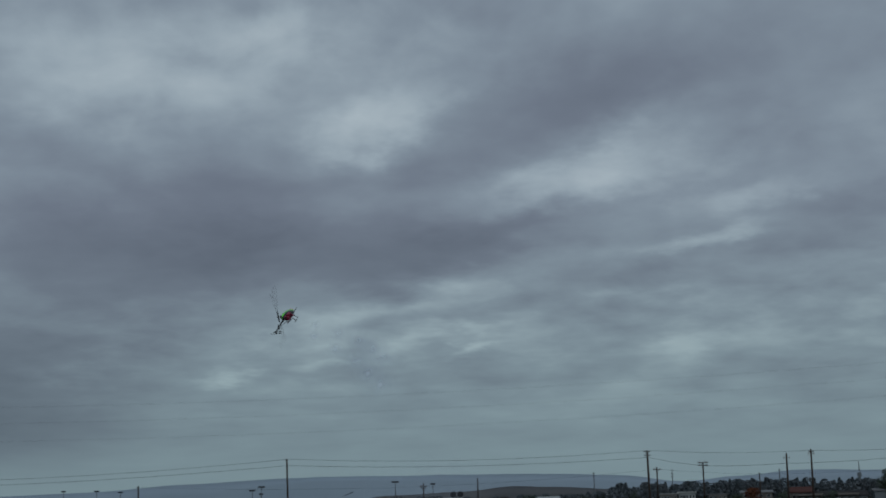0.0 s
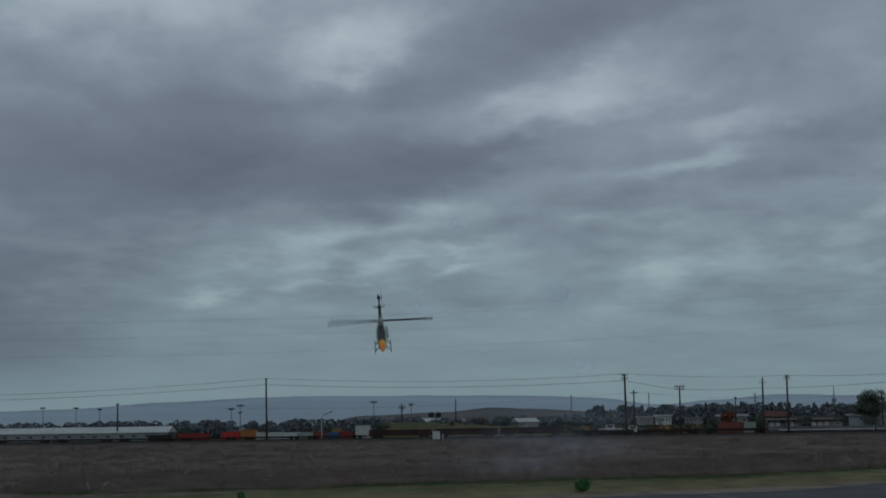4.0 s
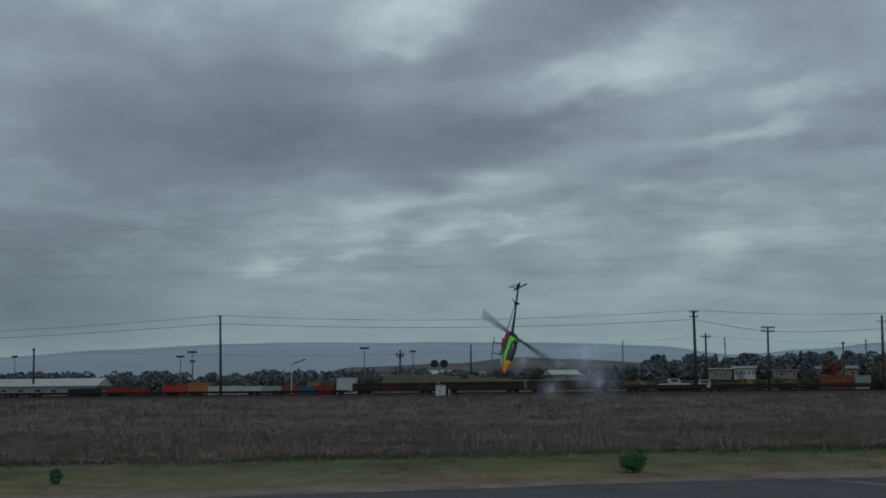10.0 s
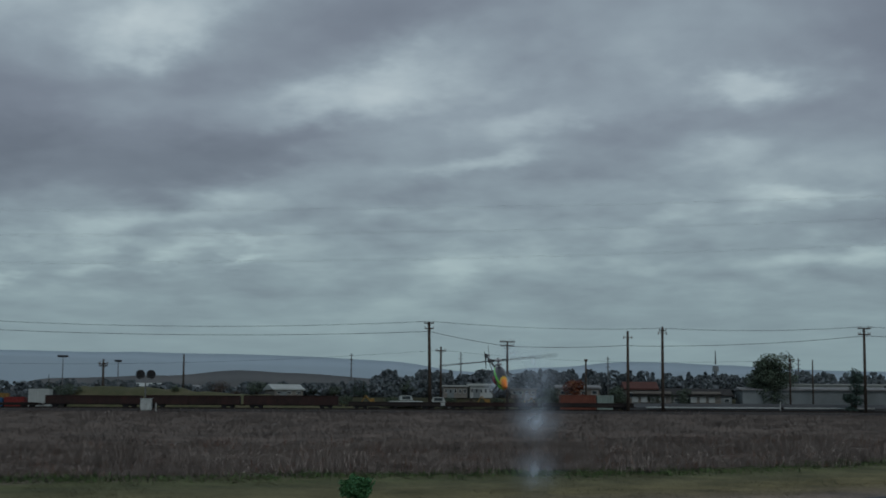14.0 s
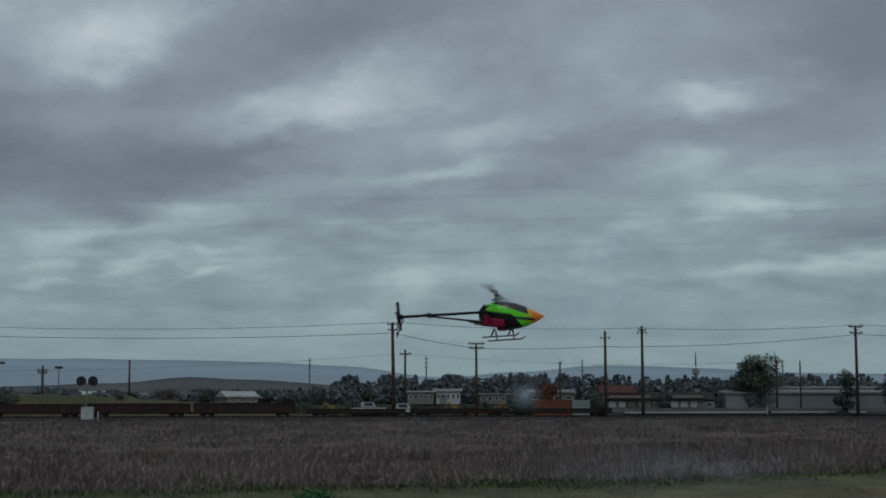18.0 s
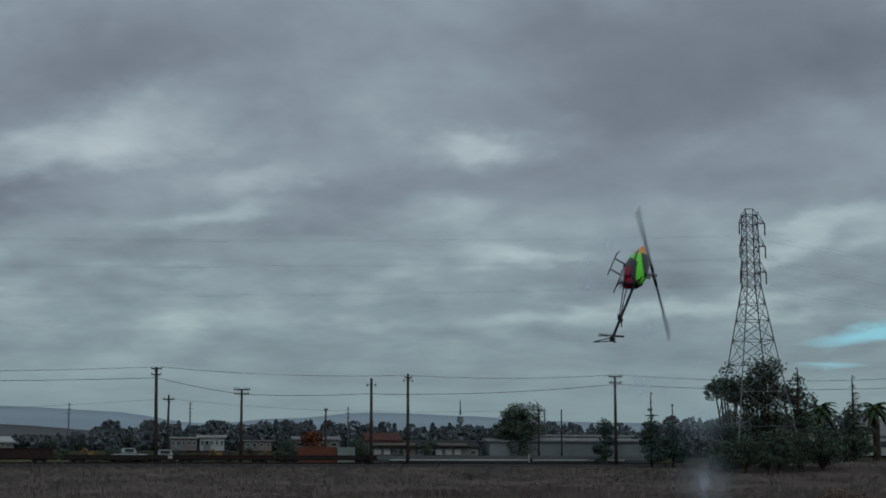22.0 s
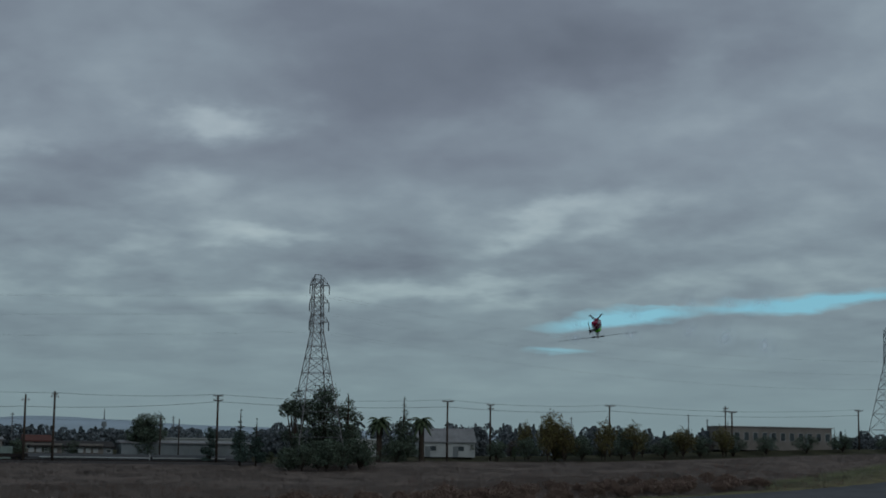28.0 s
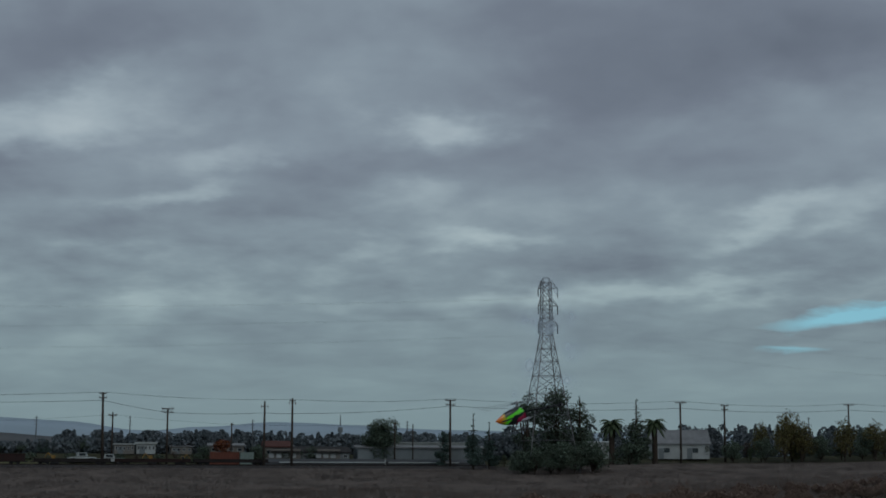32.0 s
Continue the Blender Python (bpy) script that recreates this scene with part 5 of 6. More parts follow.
olive = broad_tree("broad_tree", "olive green tree behind the yard", 5.0, 4.2, "leaf_oak", 52, 3400, 0.06, 0.12)
bare = broad_tree("bare_tree", "brown half-bare winter tree", 5.0, 4.6, "leaf_brown", 53, 2400, 0.1, 0.09)
fir = conifer("fir", "dark pointed fir tree", 5.0, 2.2, "leaf_pine", 54, 2400, 0.10)
gold = broad_tree("yellow_tree", "autumn tree with ochre leaves", 5.0, 4.6, "leaf_yellow", 55, 3000, 0.06, 0.12)
first = {}


def stand(kind, x, y, top, width, base):
    """A tree of that kind, from its base up to top, of that width."""
    z0 = ground_z(x, y)
    s = 1.07 * (top - z0) / 5.0
    k = width / base
    turn = (x * 37.7 + y * 11.3) % 360
    plant(kind, x, y, turn, (k, k, s), copy=kind in first)
    first[kind] = True


for x, y, top, w in ((-35.5, 209.5, 3.9, 3.2), (-33.5, 211, 4.6, 3.6), (-14.6, 217, 5.8, 3), (-11.8, 218, 5.4, 3.2), (-7.9, 219, 5.3, 2.2), (-5.4, 219, 5, 2.4), (1, 220, 5.7, 3), (3.9, 220, 6.2, 4.4), (20.2, 213, 5.1, 2.8), (27.6, 210, 5.9, 3.4), (35.4, 210, 5.6, 2.6), (33.5, 210, 5, 2.2), (-72, 218, 4.2, 4), (-68, 219, 4.4, 3.6), (-49, 217, 4.6, 3.2), (-45.8, 217, 4.8, 3.4), (116.5, 212, 8.3, 4.5), (124.7, 213, 10.6, 4.4), (127.5, 212, 9.6, 4.2), (134, 212, 9.3, 4.6), (100.5, 210, 7.4, 4), (176, 212, 8.6, 5), (187, 213, 8.2, 5), (112, 209, 7, 4.2), (60.6, 182.2, 6, 4.8), (66, 182, 6.4, 5), (62.6, 181.4, 4.9, 4.8), (69, 183, 5.1, 4.4), (8, 209.5, 3.7, 3), (13.5, 209.5, 3.5, 2.6), (19, 209, 3.9, 3), (25.5, 209.6, 3.7, 2.6), (31.8, 209.2, 4.3, 3), (-9, 209.5, 3.6, 2.6), (-4, 210, 3.9, 3), (1.5, 210, 3.7, 2.6), (99, 206, 6.6, 4.5), (104.5, 206.5, 8, 5), (114, 207, 8.6, 5.2), (121, 207, 8.3, 5.4), (129, 207.5, 8, 5.6), (136, 208, 8.6, 5.6), (143, 209, 9, 5.6), (150, 210, 8.6, 5.6), (158, 210, 8.8, 6), (166, 211, 9, 6)):
    stand(oak, x, y, top, w, 4.4)
for x, y, top, w in ((-23.5, 211, 3.8, 1.8), (-78, 219, 3.9, 4), (-84, 219, 4, 3.6), (-63, 218, 4.2, 3.4), (-56, 218, 3.9, 3), (96.8, 211, 7.9, 3.6), (112.8, 211, 9.2, 3.8), (118.5, 209, 6.9, 4.4), (124.5, 210, 7.4, 4.4), (137.5, 211, 7, 4), (130, 209, 6, 5), (63, 205.5, 4.6, 2.6), (77.5, 205.5, 4.8, 3.2), (102.8, 208, 6.6, 3.4), (-29, 212, 4, 2.2), (-18, 213, 3.7, 2)):
    stand(olive, x, y, top, w, 4.2)
for x, y, top, w in ((-18.7, 214, 4.5, 3.2), (-16.8, 215, 4.4, 2.6), (-39, 214, 3.8, 5), (-52, 219, 4.2, 3.6), (8, 221, 6, 3), (16, 212, 4.6, 2.4), (62.5, 215, 6, 4), (104, 212, 8.6, 3), (125.5, 214, 8.7, 4), (131, 213, 7.8, 4.6), (115, 209, 7.6, 4), (140, 212, 7.5, 3.6), (56, 218, 6.1, 5), (51, 220, 6, 3), (10.5, 210.5, 3.9, 2.2)):
    stand(bare, x, y, top, w, 4.6)
for x, y, top, w in ((-39.6, 219, 5.2, 1.6), (-2.9, 217, 5.7, 1.5), (-1.9, 217, 5.5, 1.7), (46, 221, 7.2, 1.8), (50, 221, 7.1, 1.6), (53, 222, 7, 1.7), (-36, 219, 4.4, 1.5), (58.5, 221, 7, 1.8), (63, 221, 6.6, 1.6), (168, 216, 9.4, 2), (171, 217, 9.2, 2), (180, 214, 9.4, 2.2)):
    stand(fir, x, y, top, w, 2.2)
for x, y, top, w in ((110.5, 206.5, 8.2, 4.6), (123, 206.5, 6.6, 4.8), (105, 209, 6.4, 3), (107.5, 206, 7.4, 4.4), (132, 206.5, 6.2, 5.2), (140, 207.5, 6.6, 5), (117.5, 206, 6.8, 4.6)):
    stand(gold, x, y, top, w, 4.6)


def far_woods(name, label, x0, x1, y0, y1, count, low, high, seed, pointed):
    """A belt of small far trees as one mesh."""
    rng = random.Random(seed)
    verts, faces = [], []
    for _ in range(count):
        x, y = rng.uniform(x0, x1), rng.uniform(y0, y1)
        k = y / 215.0
        top = rng.uniform(low, high) * k + 0.9 * noise.noise(Vector((x * 0.06, 0, seed)))
        tall = rng.random() < pointed
        w = rng.uniform(0.5, 1.0) * (0.7 if tall else 1.6) * k
        for _ in range(150):
            t = rng.random()
            r = w * ((1 - t) ** 0.8 if tall else math.sqrt(max(0.02, 1 - (2 * t - 1) ** 2)))
            a = rng.uniform(0, 6.283)
            p = Vector((x + math.cos(a) * r, y + math.sin(a) * r, ground_z(x, 218) + (top - ground_z(x, 218)) * t))
            r *= 0.35 + 0.65 * rng.random()
            s = 0.25 * k
            u = Vector((rng.gauss(0, 1), rng.gauss(0, 0.6), rng.gauss(0, 1))).normalized() * s
            v = Vector((rng.gauss(0, 1), rng.gauss(0, 0.6), rng.gauss(0, 1))).normalized() * s
            i = len(verts)
            verts += [tuple(p - u), tuple(p + v), tuple(p + u), tuple(p - v)]
            faces.append((i, i + 1, i + 2, i + 3))
    tagged(raw(name, verts, faces, "hazed_far_leaf"), label, "trees", kind="stuff")


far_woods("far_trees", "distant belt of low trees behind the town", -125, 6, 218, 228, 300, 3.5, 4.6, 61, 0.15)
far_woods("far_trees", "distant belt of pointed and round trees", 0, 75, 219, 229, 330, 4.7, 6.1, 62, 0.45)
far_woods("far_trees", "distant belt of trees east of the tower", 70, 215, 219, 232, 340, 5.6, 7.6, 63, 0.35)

# ---- the model helicopter ----
def canopy_material():
    """Neon green shell with an orange nose, black swooshes and a magenta rear."""
    m = bpy.data.materials.new("canopy_paint")
    m.use_nodes = True
    g = Nodes(m.node_tree)
    x, y, z = g.split(g.add("ShaderNodeTexCoord").outputs["Object"])
    def step(v, at, soft=0.006):
        return g.ramp(g.math("ADD", v, 0.5), [(0.5 + at - soft, (0, 0, 0)), (0.5 + at + soft, (1, 1, 1))])

    def both(p, q):
        return g.mix(1.0, p, q, "MULTIPLY")

    green, yellow, orange = (0.15, 0.92, 0.02), (0.75, 0.50, 0.012), (0.95, 0.24, 0.014)
    black, purple = (0.012, 0.012, 0.014), (0.05, 0.012, 0.07)
    col = g.ramp(g.math("ADD", x, g.math("MULTIPLY", z, 0.3)), [(0.25, green), (0.32, yellow), (0.37, orange)])
    # tinted window along the top
    top = step(g.math("ADD", z, g.math("MULTIPLY", x, 0.36)), 0.118)
    col = g.mix(both(both(top, step(x, -0.03)), step(g.math("MULTIPLY", x, -1.0), -0.30)), col, (0.028, 0.028, 0.034))
    # dark line under the green band, and the open black flank behind it
    line = step(g.math("SUBTRACT", g.math("ADD", 0.02, g.math("MULTIPLY", x, -0.16)), z), -0.004)
    line = both(line, step(g.math("ADD", z, g.math("MULTIPLY", x, 0.16)), -0.002))
    col = g.mix(both(line, step(g.math("MULTIPLY", x, -1.0), -0.37)), col, purple)
    flank = both(step(g.math("SUBTRACT", 0.045, g.math("ADD", z, g.math("MULTIPLY", x, 0.16))), 0.0), step(g.math("SUBTRACT", g.math("MULTIPLY", x, -1.0), g.math("MULTIPLY", z, 0.9)), -0.15))
    col = g.mix(flank, col, black)
    col = g.mix(step(g.math("MULTIPLY", z, -1.0), 0.121), col, (0.25, 0.27, 0.28))
    b = g.add("ShaderNodeBsdfPrincipled")
    g.link(col, b.inputs["Base Color"])
    b.inputs["Roughness"].default_value = 0.32
    b.inputs["Coat Weight"].default_value = 0.4
    o = g.add("ShaderNodeOutputMaterial")
    g.link(b.outputs[0], o.inputs[0])
    return m


MAT["canopy"] = canopy_material()
MAT["carbon"] = surface("black_carbon", [(0.010, 0.010, 0.011), (0.025, 0.025, 0.027)], 40, 3, 0.4)
MAT["magenta"] = surface("magenta_anodised", [(0.26, 0.010, 0.045), (0.36, 0.02, 0.065)], 20, 3, 0.35)
MAT["alloy"] = surface("bare_alloy", [(0.30, 0.30, 0.31), (0.45, 0.45, 0.46)], 30, 3, 0.35, 0.8)
MAT["blade"] = surface("blade_carbon", [(0.016, 0.016, 0.018), (0.04, 0.04, 0.042)], 20, 3, 0.5)
MAT["skid"] = surface("grey_plastic", [(0.06, 0.06, 0.062), (0.11, 0.11, 0.112)], 20, 3, 0.5)


def loft(bm, sections, sides=18):
    """A closed body through sections of (x, half width, low z, high z, fullness)."""
    rings = []
    for x, w, lo, hi, p in sections:
        ring = []
        for k in range(sides):
            a = 2 * math.pi * k / sides
            c, s = math.cos(a), math.sin(a)
            ring.append(bm.verts.new((x, w * math.copysign(abs(c) ** p, c), (lo + hi) / 2 + (hi - lo) / 2 * math.copysign(abs(s) ** p, s))))
        rings.append(ring)
    for a, b in zip(rings, rings[1:]):
        for k in range(sides):
            bm.faces.new((a[k], b[k], b[(k + 1) % sides], a[(k + 1) % sides]))
    bm.faces.new(rings[0])
    bm.faces.new(rings[-1][::-1])
    bmesh.ops.recalc_face_normals(bm, faces=bm.faces[:])


def wing_blade(bm, r0, r1, chord, thick):
    """A rotor blade from r0 to r1 with an aerofoil-like section."""
    rows = []
    for r, c in ((r0, chord * 0.55), (r0 + (r1 - r0) * 0.12, chord), (r1 * 0.97, chord), (r1, chord * 0.7)):
        rows.append([bm.verts.new((r, y * c, z * thick)) for y, z in ((-0.45, 0), (-0.2, 0.5), (0.3, 0.35), (0.55, 0), (0.3, -0.3), (-0.2, -0.4))])
    for a, b in zip(rows, rows[1:]):
        for k in range(6):
            bm.faces.new((a[k], b[k], b[(k + 1) % 6], a[(k + 1) % 6]))
    bm.faces.new(rows[0])
    bm.faces.new(rows[-1][::-1])
    bmesh.ops.recalc_face_normals(bm, faces=bm.faces[:])


def build_helicopter():
    ob = thing("model_helicopter", "neon green radio-controlled helicopter with orange nose, flying", "helicopter")
    bm = bmesh.new()
    loft(bm, [(0.475, 0.004, -0.032, -0.024, 1.0), (0.44, 0.017, -0.055, -0.004, 0.95), (0.37, 0.037, -0.090, 0.034, 0.95), (0.28, 0.062, -0.122, 0.084, 0.9), (0.17, 0.077, -0.138, 0.122, 0.88), (0.06, 0.080, -0.135, 0.140, 0.86), (-0.02, 0.072, -0.09, 0.138, 0.86), (-0.08, 0.056, -0.02, 0.122, 0.9), (-0.115, 0.04, 0.04, 0.10, 0.9)])
    part("canopy", bm, "canopy", ob, "neon green canopy with orange nose and black swooshes", True)
    # frames and mechanics
    for sy in (-0.035, 0.035):
        bm = bmesh.new()
        prism(bm, [(-0.16, -0.06), (0.14, -0.145), (0.16, -0.05), (0.02, 0.12), (-0.12, 0.11), (-0.17, 0.05)], 0.006, "y", sy)
        part("side_frame", bm, "carbon", ob)
    bm = bmesh.new()
    block(bm, (0.15, 0.165, 0.085), (-0.01, 0, -0.055), (0, 4, 0), 0.015)
    block(bm, (0.09, 0.09, 0.12), (-0.11, 0, -0.03), (0, 12, 0), 0.015)
    part("engine_block", bm, "magenta", ob, "magenta engine housing")
    bm = bmesh.new()
    rod(bm, (-0.02, 0.075, -0.09), (-0.20, 0.075, -0.06), 0.028, 0.024, 12)
    rod(bm, (-0.20, 0.075, -0.06), (-0.26, 0.075, -0.05), 0.009, None, 8)
    part("exhaust_pipe", bm, "alloy", ob, "bare metal tuned exhaust", True)
    part("fuel_tank", made(block, (0.12, 0.07, 0.07), (0.06, 0, -0.11), (0, 0, 0), 0.02), "magenta", ob)
    # boom, struts and tail
    part("tail_boom", made(rod, (-0.10, 0, 0.045), (-0.95, 0, 0.045), 0.0135, None, 12), "carbon", ob, "", True)
    for sy in (-1, 1):
        part("boom_strut", made(rod, (-0.14, sy * 0.045, -0.05), (-0.66, sy * 0.012, 0.035), 0.006, None, 6), "carbon", ob)
    part("boom_clamp", made(block, (0.035, 0.06, 0.045), (-0.66, 0, 0.045), (0, 0, 0), 0.006), "carbon", ob)
    bm = bmesh.new()
    for a, b in (((-0.655, 0.03, 0.045), (-0.69, 0.085, 0.045)), ((-0.655, -0.03, 0.045), (-0.69, -0.085, 0.045))):
        rod(bm, a, b, 0.009, 0.006, 6)
    part("tail_plane", bm, "carbon", ob)
    part("gearbox", made(block, (0.06, 0.045, 0.05), (-0.95, 0, 0.045), (0, 0, 0), 0.01), "carbon", ob)
    bm = bmesh.new()
    for a, b in (((-0.915, -0.012, 0.03), (-0.985, -0.012, -0.145)), ((-0.985, -0.012, -0.145), (-0.972, -0.012, 0.03)), ((-0.94, -0.012, 0.06), (-0.995, -0.012, 0.095)), ((-0.965, -0.012, 0.03), (-0.995, -0.012, 0.095))):
        rod(bm, a, b, 0.0052, 0.0048, 6)
    part("tail_fin", bm, "carbon", ob, "black open tail fin")
    # skids
    for x in (-0.02, 0.15):
        for sy in (-1, 1):
            bm = bmesh.new()
            rod(bm, (x, sy * 0.03, -0.13), (x - 0.01, sy * 0.115, -0.215), 0.009, 0.007, 6)
            part("skid_strut", bm, "skid", ob)
    for sy in (-1, 1):
        bm = bmesh.new()
        rod(bm, (-0.12, sy * 0.118, -0.218), (0.215, sy * 0.118, -0.218), 0.007, None, 6)
        rod(bm, (0.215, sy * 0.118, -0.218), (0.255, sy * 0.118, -0.195), 0.007, 0.005, 6)
        part("skid_runner", bm, "skid", ob)
    # mast and rotors
    bm = bmesh.new()
    rod(bm, (0, 0, 0.12), (0, 0, 0.215), 0.010, None, 8)
    block(bm, (0.07, 0.07, 0.022), (0, 0, 0.16), (0, 0, 45), 0.006)
    part("mast", bm, "alloy", ob)
    bm = bmesh.new()
    block(bm, (0.10, 0.045, 0.03), (0, 0, 0), bevel=0.008)
    rod(bm, (0, 0, -0.02), (0, 0, 0.035), 0.018, 0.014, 10)
    rotor = part("main_rotor", bm, "alloy", ob, "spinning two-bladed main rotor")
    rotor.matrix_basis = pose(0, 0, 0.215)
    for turn in (0, 180):
        blade = part("rotor_blade", made(wing_blade, 0.05, 0.79, 0.055, 0.008), "blade", rotor)
        blade.matrix_basis = pose(0, 0, 0, 0, 0, turn)
        grip = part("blade_grip", made(block, (0.09, 0.03, 0.024), (0.085, 0, 0), bevel=0.005), "carbon", rotor)
        grip.matrix_basis = pose(0, 0, 0, 0, 0, turn)
    bm = bmesh.new()
    rod(bm, (0, -0.012, 0), (0, 0.012, 0), 0.014, None, 8)
    tail = part("tail_rotor", bm, "alloy", ob, "spinning tail rotor")
    tail.matrix_basis = pose(-0.95, 0.04, 0.045)
    for turn in (0, 180):
        blade = part("tail_blade", made(wing_blade, 0.015, 0.14, 0.03, 0.006), "blade", tail)
        blade.matrix_basis = pose(0, 0, 0, 0, turn, 0) @ pose(0, 0, 0, 90, 0, 0)
    return ob, rotor, tail


helicopter, main_rotor, tail_rotor = build_helicopter()

# ---- what moves ----
FLIGHT = [
    (0.00, -7.80, -19.29, 6.79, -92, -30, 86),
    (0.25, -7.99, -19.29, 6.47, -41, -26, 85),
    (0.50, -8.18, -19.29, 6.14, 9, -24, 87),
    (0.75, -7.39, -19.31, 6.80, 54, -24, 84),
    (1.00, -6.60, -19.34, 7.46, 98, -22, 81),
    (1.25, -5.48, -20.81, 7.30, 138, -8, 95),
    (1.50, -4.35, -22.28, 7.15, 179, -5, 115),
    (1.75, -3.81, -24.89, 6.53, 174, -2, 180),
    (2.00, -3.27, -27.48, 5.92, 176, 3, -116),
    (2.50, -2.22, -31.57, 4.40, -174, 27, -114),
    (2.75, -2.12, -35.42, 4.77, -127, 55, -133),
    (3.00, -2.03, -39.27, 5.14, -5, 75, -68),
    (3.50, -2.76, -36.19, 5.86, 11, 66, -68),
    (4.00, -3.10, -33.74, 3.45, 7, 36, -80),
    (4.50, -3.08, -33.66, 2.20, 12, 18, -81),
    (5.20, -2.79, -34.00, 2.27, -65, 22, -78),
    (5.80, -3.12, -29.09, 2.71, -135, 18, -104),
    (6.50, -3.33, -28.32, 2.93, -173, 18, -101),
    (6.75, -3.03, -25.07, 3.16, -125, 47, -123),
    (7.00, -2.70, -18.96, 3.30, -21, 74, -77),
    (7.50, -3.19, 1.71, 2.45, 6, 48, -73),
    (8.00, -2.51, 10.20, 1.52, 16, 17, -79),
    (8.25, -2.71, 12.31, 2.03, 20, -48, -70),
    (8.50, -2.93, 14.43, 2.56, -147, -66, 104),
    (9.00, -2.65, 11.17, 2.71, 157, -69, 135),
    (9.25, -2.50, 14.06, 1.99, 98, -54, -136),
    (9.50, -2.36, 16.27, 1.31, 98, -24, -100),
    (9.67, -2.25, 20.56, 1.22, 50, -1, -69),
    (9.83, -2.13, 25.07, 1.11, 13, 36, -61),
    (10.00, -2.02, 31.47, 0.94, -60, 65, -101),
    (10.50, -1.46, 31.98, 0.96, 18, 63, -52),
    (11.00, -0.53, 30.99, 0.51, 10, 15, -79),
    (11.25, -0.37, 30.64, 1.20, 16, -46, -72),
    (11.50, -0.20, 30.31, 1.90, -159, -73, 111),
    (12.00, -0.22, 30.26, 2.15, 155, -65, 146),
    (12.25, -0.02, 30.34, 1.49, 108, -46, -142),
    (12.50, 0.18, 30.40, 0.82, 107, -16, -109),
    (12.67, 0.35, 30.20, 1.04, 61, 4, -76),
    (12.83, 0.52, 30.00, 1.26, 24, 40, -62),
    (13.00, 0.69, 29.80, 1.47, -54, 71, -103),
    (13.50, 0.98, 30.24, 1.39, 5, 57, -73),
    (14.00, 1.59, 47.41, 0.22, 8, 16, -83),
    (14.25, 0.64, 49.48, 0.75, 11, -47, -78),
    (14.50, 0.04, 50.01, 1.44, -161, -69, 100),
    (15.20, 0.52, 52.35, 1.80, -146, -64, 111),
    (15.50, 0.73, 53.33, 2.13, -52, -51, 50),
    (15.80, 0.93, 54.31, 2.47, -9, -18, 49),
    (16.50, 1.61, 56.08, 2.77, 52, 6, 27),
    (17.00, 1.35, 55.65, 1.97, 36, 2, 26),
    (17.50, 1.38, 55.32, 0.34, 20, -1, 19),
    (18.00, 1.51, 53.33, 0.39, 12, -4, 8),
    (18.25, 1.32, 52.77, 1.09, -48, -6, 7),
    (18.50, 1.15, 52.21, 1.77, -108, -8, 8),
    (19.00, 0.83, 52.53, 1.10, -177, 4, -13),
    (19.50, 1.74, 52.09, 1.65, 151, 60, -16),
    (20.00, 4.13, 52.58, 1.56, 26, 64, -123),
    (20.50, 4.88, 53.01, 0.47, 1, 23, -150),
    (21.00, 4.02, 52.52, 1.73, -23, -43, -153),
    (21.50, 4.60, 52.80, 2.60, -76, -54, -107),
    (21.75, 4.94, 53.09, 1.96, 134, -85, 26),
    (22.00, 5.28, 53.39, 1.33, 94, -47, 47),
    (22.25, 5.02, 53.77, 0.99, 163, -37, -24),
    (22.50, 4.77, 54.17, 0.66, -173, 8, -53),
    (22.67, 4.26, 54.26, 0.73, 148, -12, -36),
    (22.83, 3.76, 54.35, 0.80, 102, -14, -10),
    (23.00, 3.26, 54.44, 0.89, 60, 2, 10),
    (23.50, 2.41, 53.32, 0.45, 13, -9, 12),
    (24.00, 0.13, 47.12, 1.54, 54, -53, -49),
    (24.30, -2.58, 35.73, 2.59, 122, -65, -107),
    (24.60, -3.79, 24.69, 2.79, 158, -48, -130),
    (25.00, -1.90, 12.68, 4.26, 133, -50, -99),
    (25.30, 2.36, 1.67, 5.34, 98, -59, -73),
    (25.70, 7.39, -3.07, 4.37, -7, -48, 23),
    (26.00, 9.77, -2.10, 3.88, -2, -26, 18),
    (26.17, 10.78, -1.09, 4.29, -33, -37, 88),
    (26.33, 11.80, -0.10, 4.71, -57, -17, 152),
    (26.50, 12.82, 0.91, 5.12, -51, 11, -157),
    (27.20, 14.32, 5.05, 5.04, -57, 6, -159),
    (27.43, 14.37, 6.26, 4.78, -95, 44, 161),
    (27.67, 14.42, 7.45, 4.54, -162, 37, 90),
    (27.90, 14.47, 8.65, 4.29, 171, -7, 60),
    (28.50, 13.56, 9.09, 3.75, 180, -10, 48),
    (29.00, 11.43, 10.06, 2.98, 177, -11, 43),
    (29.17, 10.71, 9.93, 2.71, -175, -5, -4),
    (29.33, 10.00, 9.81, 2.45, -174, 6, -49),
    (29.50, 9.29, 9.70, 2.19, 179, 13, -97),
    (30.00, 6.78, 10.34, 2.41, 175, 23, -52),
    (30.25, 5.82, 6.54, 3.42, 128, 49, -51),
    (30.50, 4.86, 2.73, 4.44, 46, 62, -92),
    (31.00, 6.53, 4.50, 5.11, 27, 65, -116),
    (31.50, 7.37, 3.95, 3.58, 22, 37, -137),
    (32.00, 7.55, 6.87, 2.29, -7, 10, -159),
]


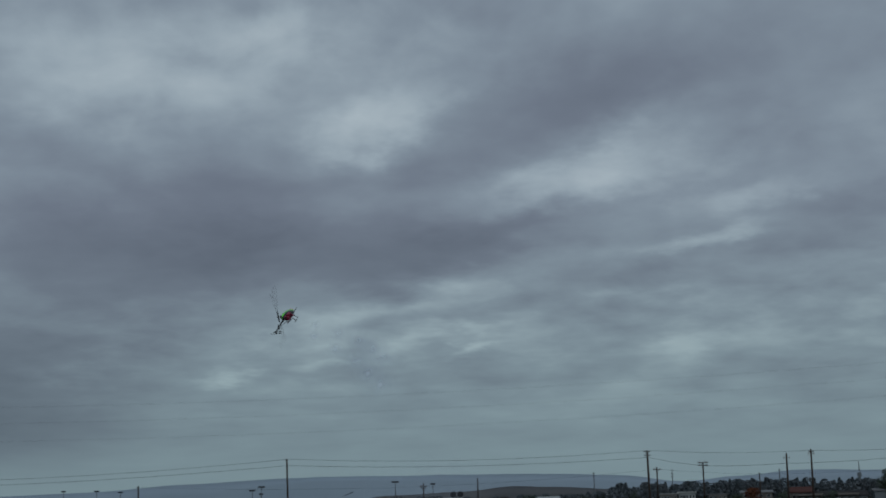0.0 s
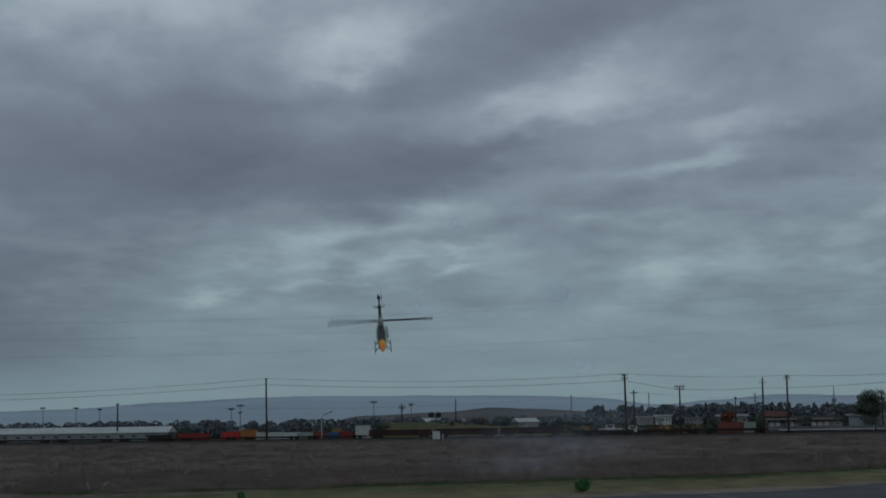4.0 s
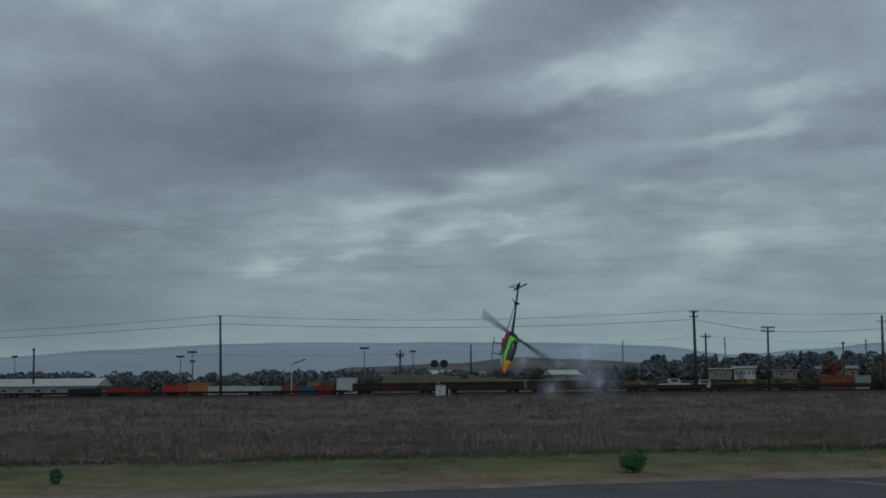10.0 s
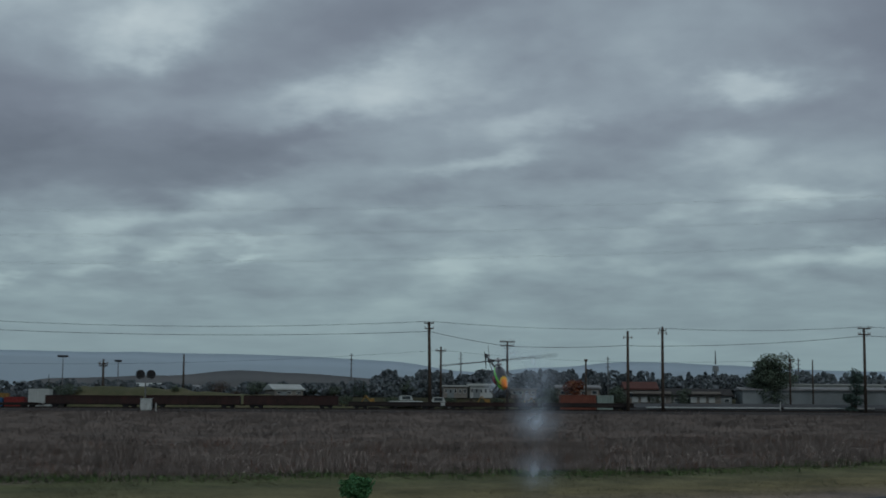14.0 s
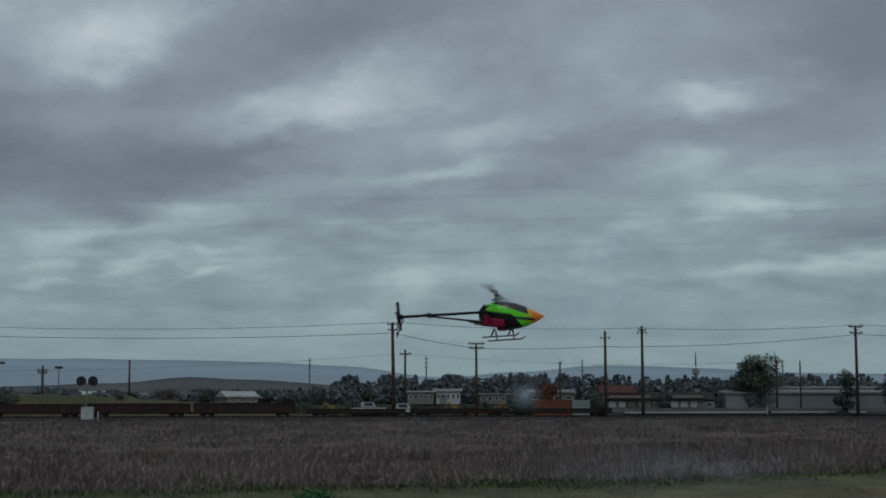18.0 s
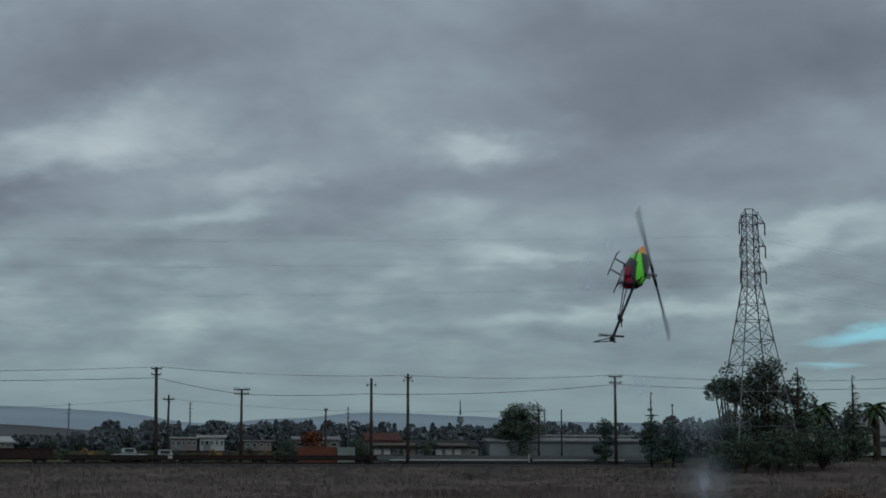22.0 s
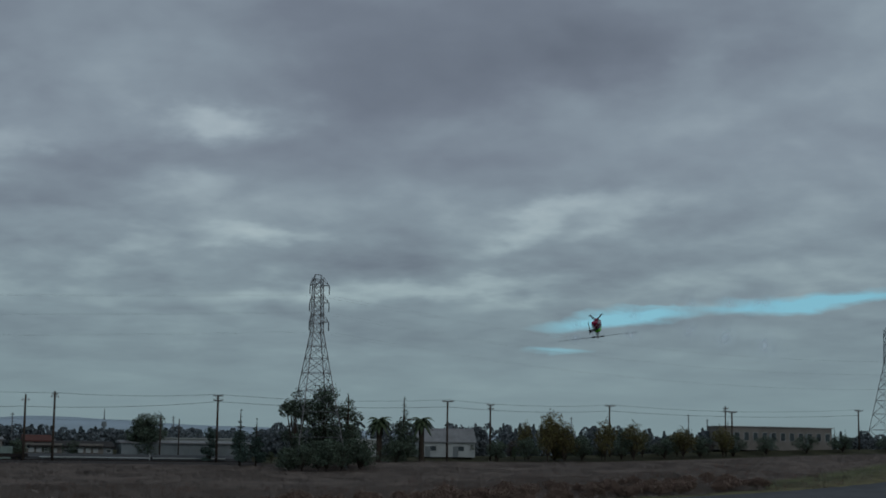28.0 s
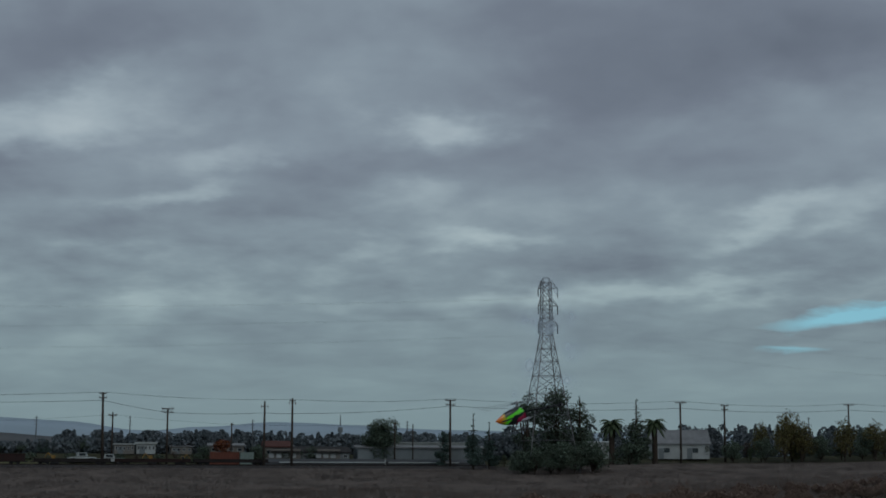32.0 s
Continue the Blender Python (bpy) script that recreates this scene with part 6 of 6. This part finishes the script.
# ---- exhaust smoke ----
def smoke_material(density):
    """Thin bluish-white smoke, fading out towards the rim of each shred."""
    m = bpy.data.materials.new("exhaust_smoke")
    m.use_nodes = True
    g = Nodes(m.node_tree)
    tc = g.add("ShaderNodeTexCoord")
    u, v, _ = g.split(tc.outputs["UV"])
    du, dv = g.math("SUBTRACT", u, 0.5), g.math("SUBTRACT", v, 0.5)
    r = g.math("SQRT", g.math("ADD", g.math("MULTIPLY", du, du), g.math("MULTIPLY", dv, dv)))
    soft = g.math("SUBTRACT", 1.0, g.math("MULTIPLY", r, 2.0), clamp=True)
    soft = g.math("MULTIPLY", soft, soft)
    wisps = g.ramp(g.noise(tc.outputs["Object"], 2.6, 3, 0.55, 0.5), [(0.30, (0.1, 0.1, 0.1)), (0.70, (1, 1, 1))])
    alpha = g.math("MULTIPLY", soft, g.math("MULTIPLY", wisps, density))
    white = g.add("ShaderNodeBsdfDiffuse")
    white.inputs[0].default_value = (0.58, 0.66, 0.76, 1)
    lit = g.add("ShaderNodeBsdfTranslucent")
    lit.inputs[0].default_value = (0.58, 0.66, 0.76, 1)
    body = g.add("ShaderNodeAddShader")
    g.link(white.outputs[0], body.inputs[0])
    g.link(lit.outputs[0], body.inputs[1])
    clear = g.add("ShaderNodeBsdfTransparent")
    mix = g.add("ShaderNodeMixShader")
    g.link(alpha, mix.inputs[0])
    g.link(clear.outputs[0], mix.inputs[1])
    g.link(body.outputs[0], mix.inputs[2])
    out = g.add("ShaderNodeOutputMaterial")
    g.link(mix.outputs[0], out.inputs[0])
    return m


MAT["smoke"] = smoke_material(0.42)
MAT["old_smoke"] = smoke_material(0.17)


def smoke_puff(size, wide, seed):
    """A puff of smoke: two curled, uneven shreds, one over the other."""
    rng = random.Random(seed)
    ob = thing("smoke_puff", "thin bluish-white exhaust smoke drifting behind the helicopter", "smoke", group="puffs of exhaust smoke")
    n = 7
    for k in range(2):
        c = Vector((rng.uniform(-0.15, 0.15) * size, 0.1 * size * k, (k - 0.5) * 0.95 * size))
        ax, az = size * wide * rng.uniform(0.8, 1.0), size * rng.uniform(0.55, 0.7)
        curl, twist = rng.uniform(0.05, 0.15) * size, rng.uniform(-0.3, 0.3)
        verts, faces, uvs = [], [], []
        for j in range(n + 1):
            for i in range(n + 1):
                u, v = i / n * 2 - 1, j / n * 2 - 1
                ux, vz = u * math.cos(twist) - v * math.sin(twist), u * math.sin(twist) + v * math.cos(twist)
                deep = curl * (u * u - v * v) + 0.15 * size * noise.noise(Vector((u, v, seed + k)))
                verts.append((c.x + ux * ax, c.y + deep, c.z + vz * az))
        for j in range(n):
            for i in range(n):
                q = (j * (n + 1) + i, j * (n + 1) + i + 1, (j + 1) * (n + 1) + i + 1, (j + 1) * (n + 1) + i)
                faces.append(q)
                uvs += [((w % (n + 1)) / n, (w // (n + 1)) / n) for w in q]
        shred = raw("smoke_shred", verts, faces, "smoke" if wide < 2 else "old_smoke", ob, True)
        uv = shred.data.uv_layers.new(name="UVMap")
        for k2, corner in enumerate(uvs):
            uv.data[k2].uv = corner
    return ob


def between(rows, t):
    """The first three values of rows at t, on straight lines."""
    if t <= rows[0][0]:
        return Vector(rows[0][1:4])
    for a, b in zip(rows, rows[1:]):
        if t <= b[0]:
            k = (t - a[0]) / (b[0] - a[0])
            return Vector(a[1:4]).lerp(Vector(b[1:4]), k)
    return Vector(rows[-1][1:4])


def smoke_rows(delay, drift, turn):
    """Where a puff hangs: where the helicopter was, carried off by wind and rotor wash."""
    rows = []
    for i in range(0, 129):
        t = i * 0.25
        past = t - delay
        p = between(FLIGHT, past) + between(PATH, t) - between(PATH, past) + Vector(drift) * delay
        p.z = max(p.z, ground_z(p.x, p.y) + 0.55)
        p.y += 2.0
        rows.append((t, pose(*p, 0, 0, turn)))
    return rows


PUFFS = [(smoke_puff(0.30 + 0.12 * k, 0.9, 200 + k), 0.16 + 0.3 * k, (2.1 - 0.15 * k, 0.1, -0.9), 0) for k in range(5)]
# older smoke that lies flat over the grass
PUFFS += [(smoke_puff(0.62 + 0.1 * k, 4.6, 230 + k), 2.0 + 1.0 * k, (1.5, 0.4, -2.0), 0) for k in range(2)]


def motions():
    walk(helicopter, [(row[0], pose(*row[1:])) for row in FLIGHT])
    for puff, delay, drift, turn in PUFFS:
        walk(puff, smoke_rows(delay, drift, turn))
    frames = FPS * 32
    walk(main_rotor, [(i / (3 * FPS), pose(0, 0, 0.215, 0, 0, (83 * i) % 360)) for i in range(3 * frames + 1)])
    walk(tail_rotor, [(i / (3 * FPS), pose(-0.95, 0.04, 0.045, 0, (86 * i) % 360, 0)) for i in range(3 * frames + 1)])


motions()
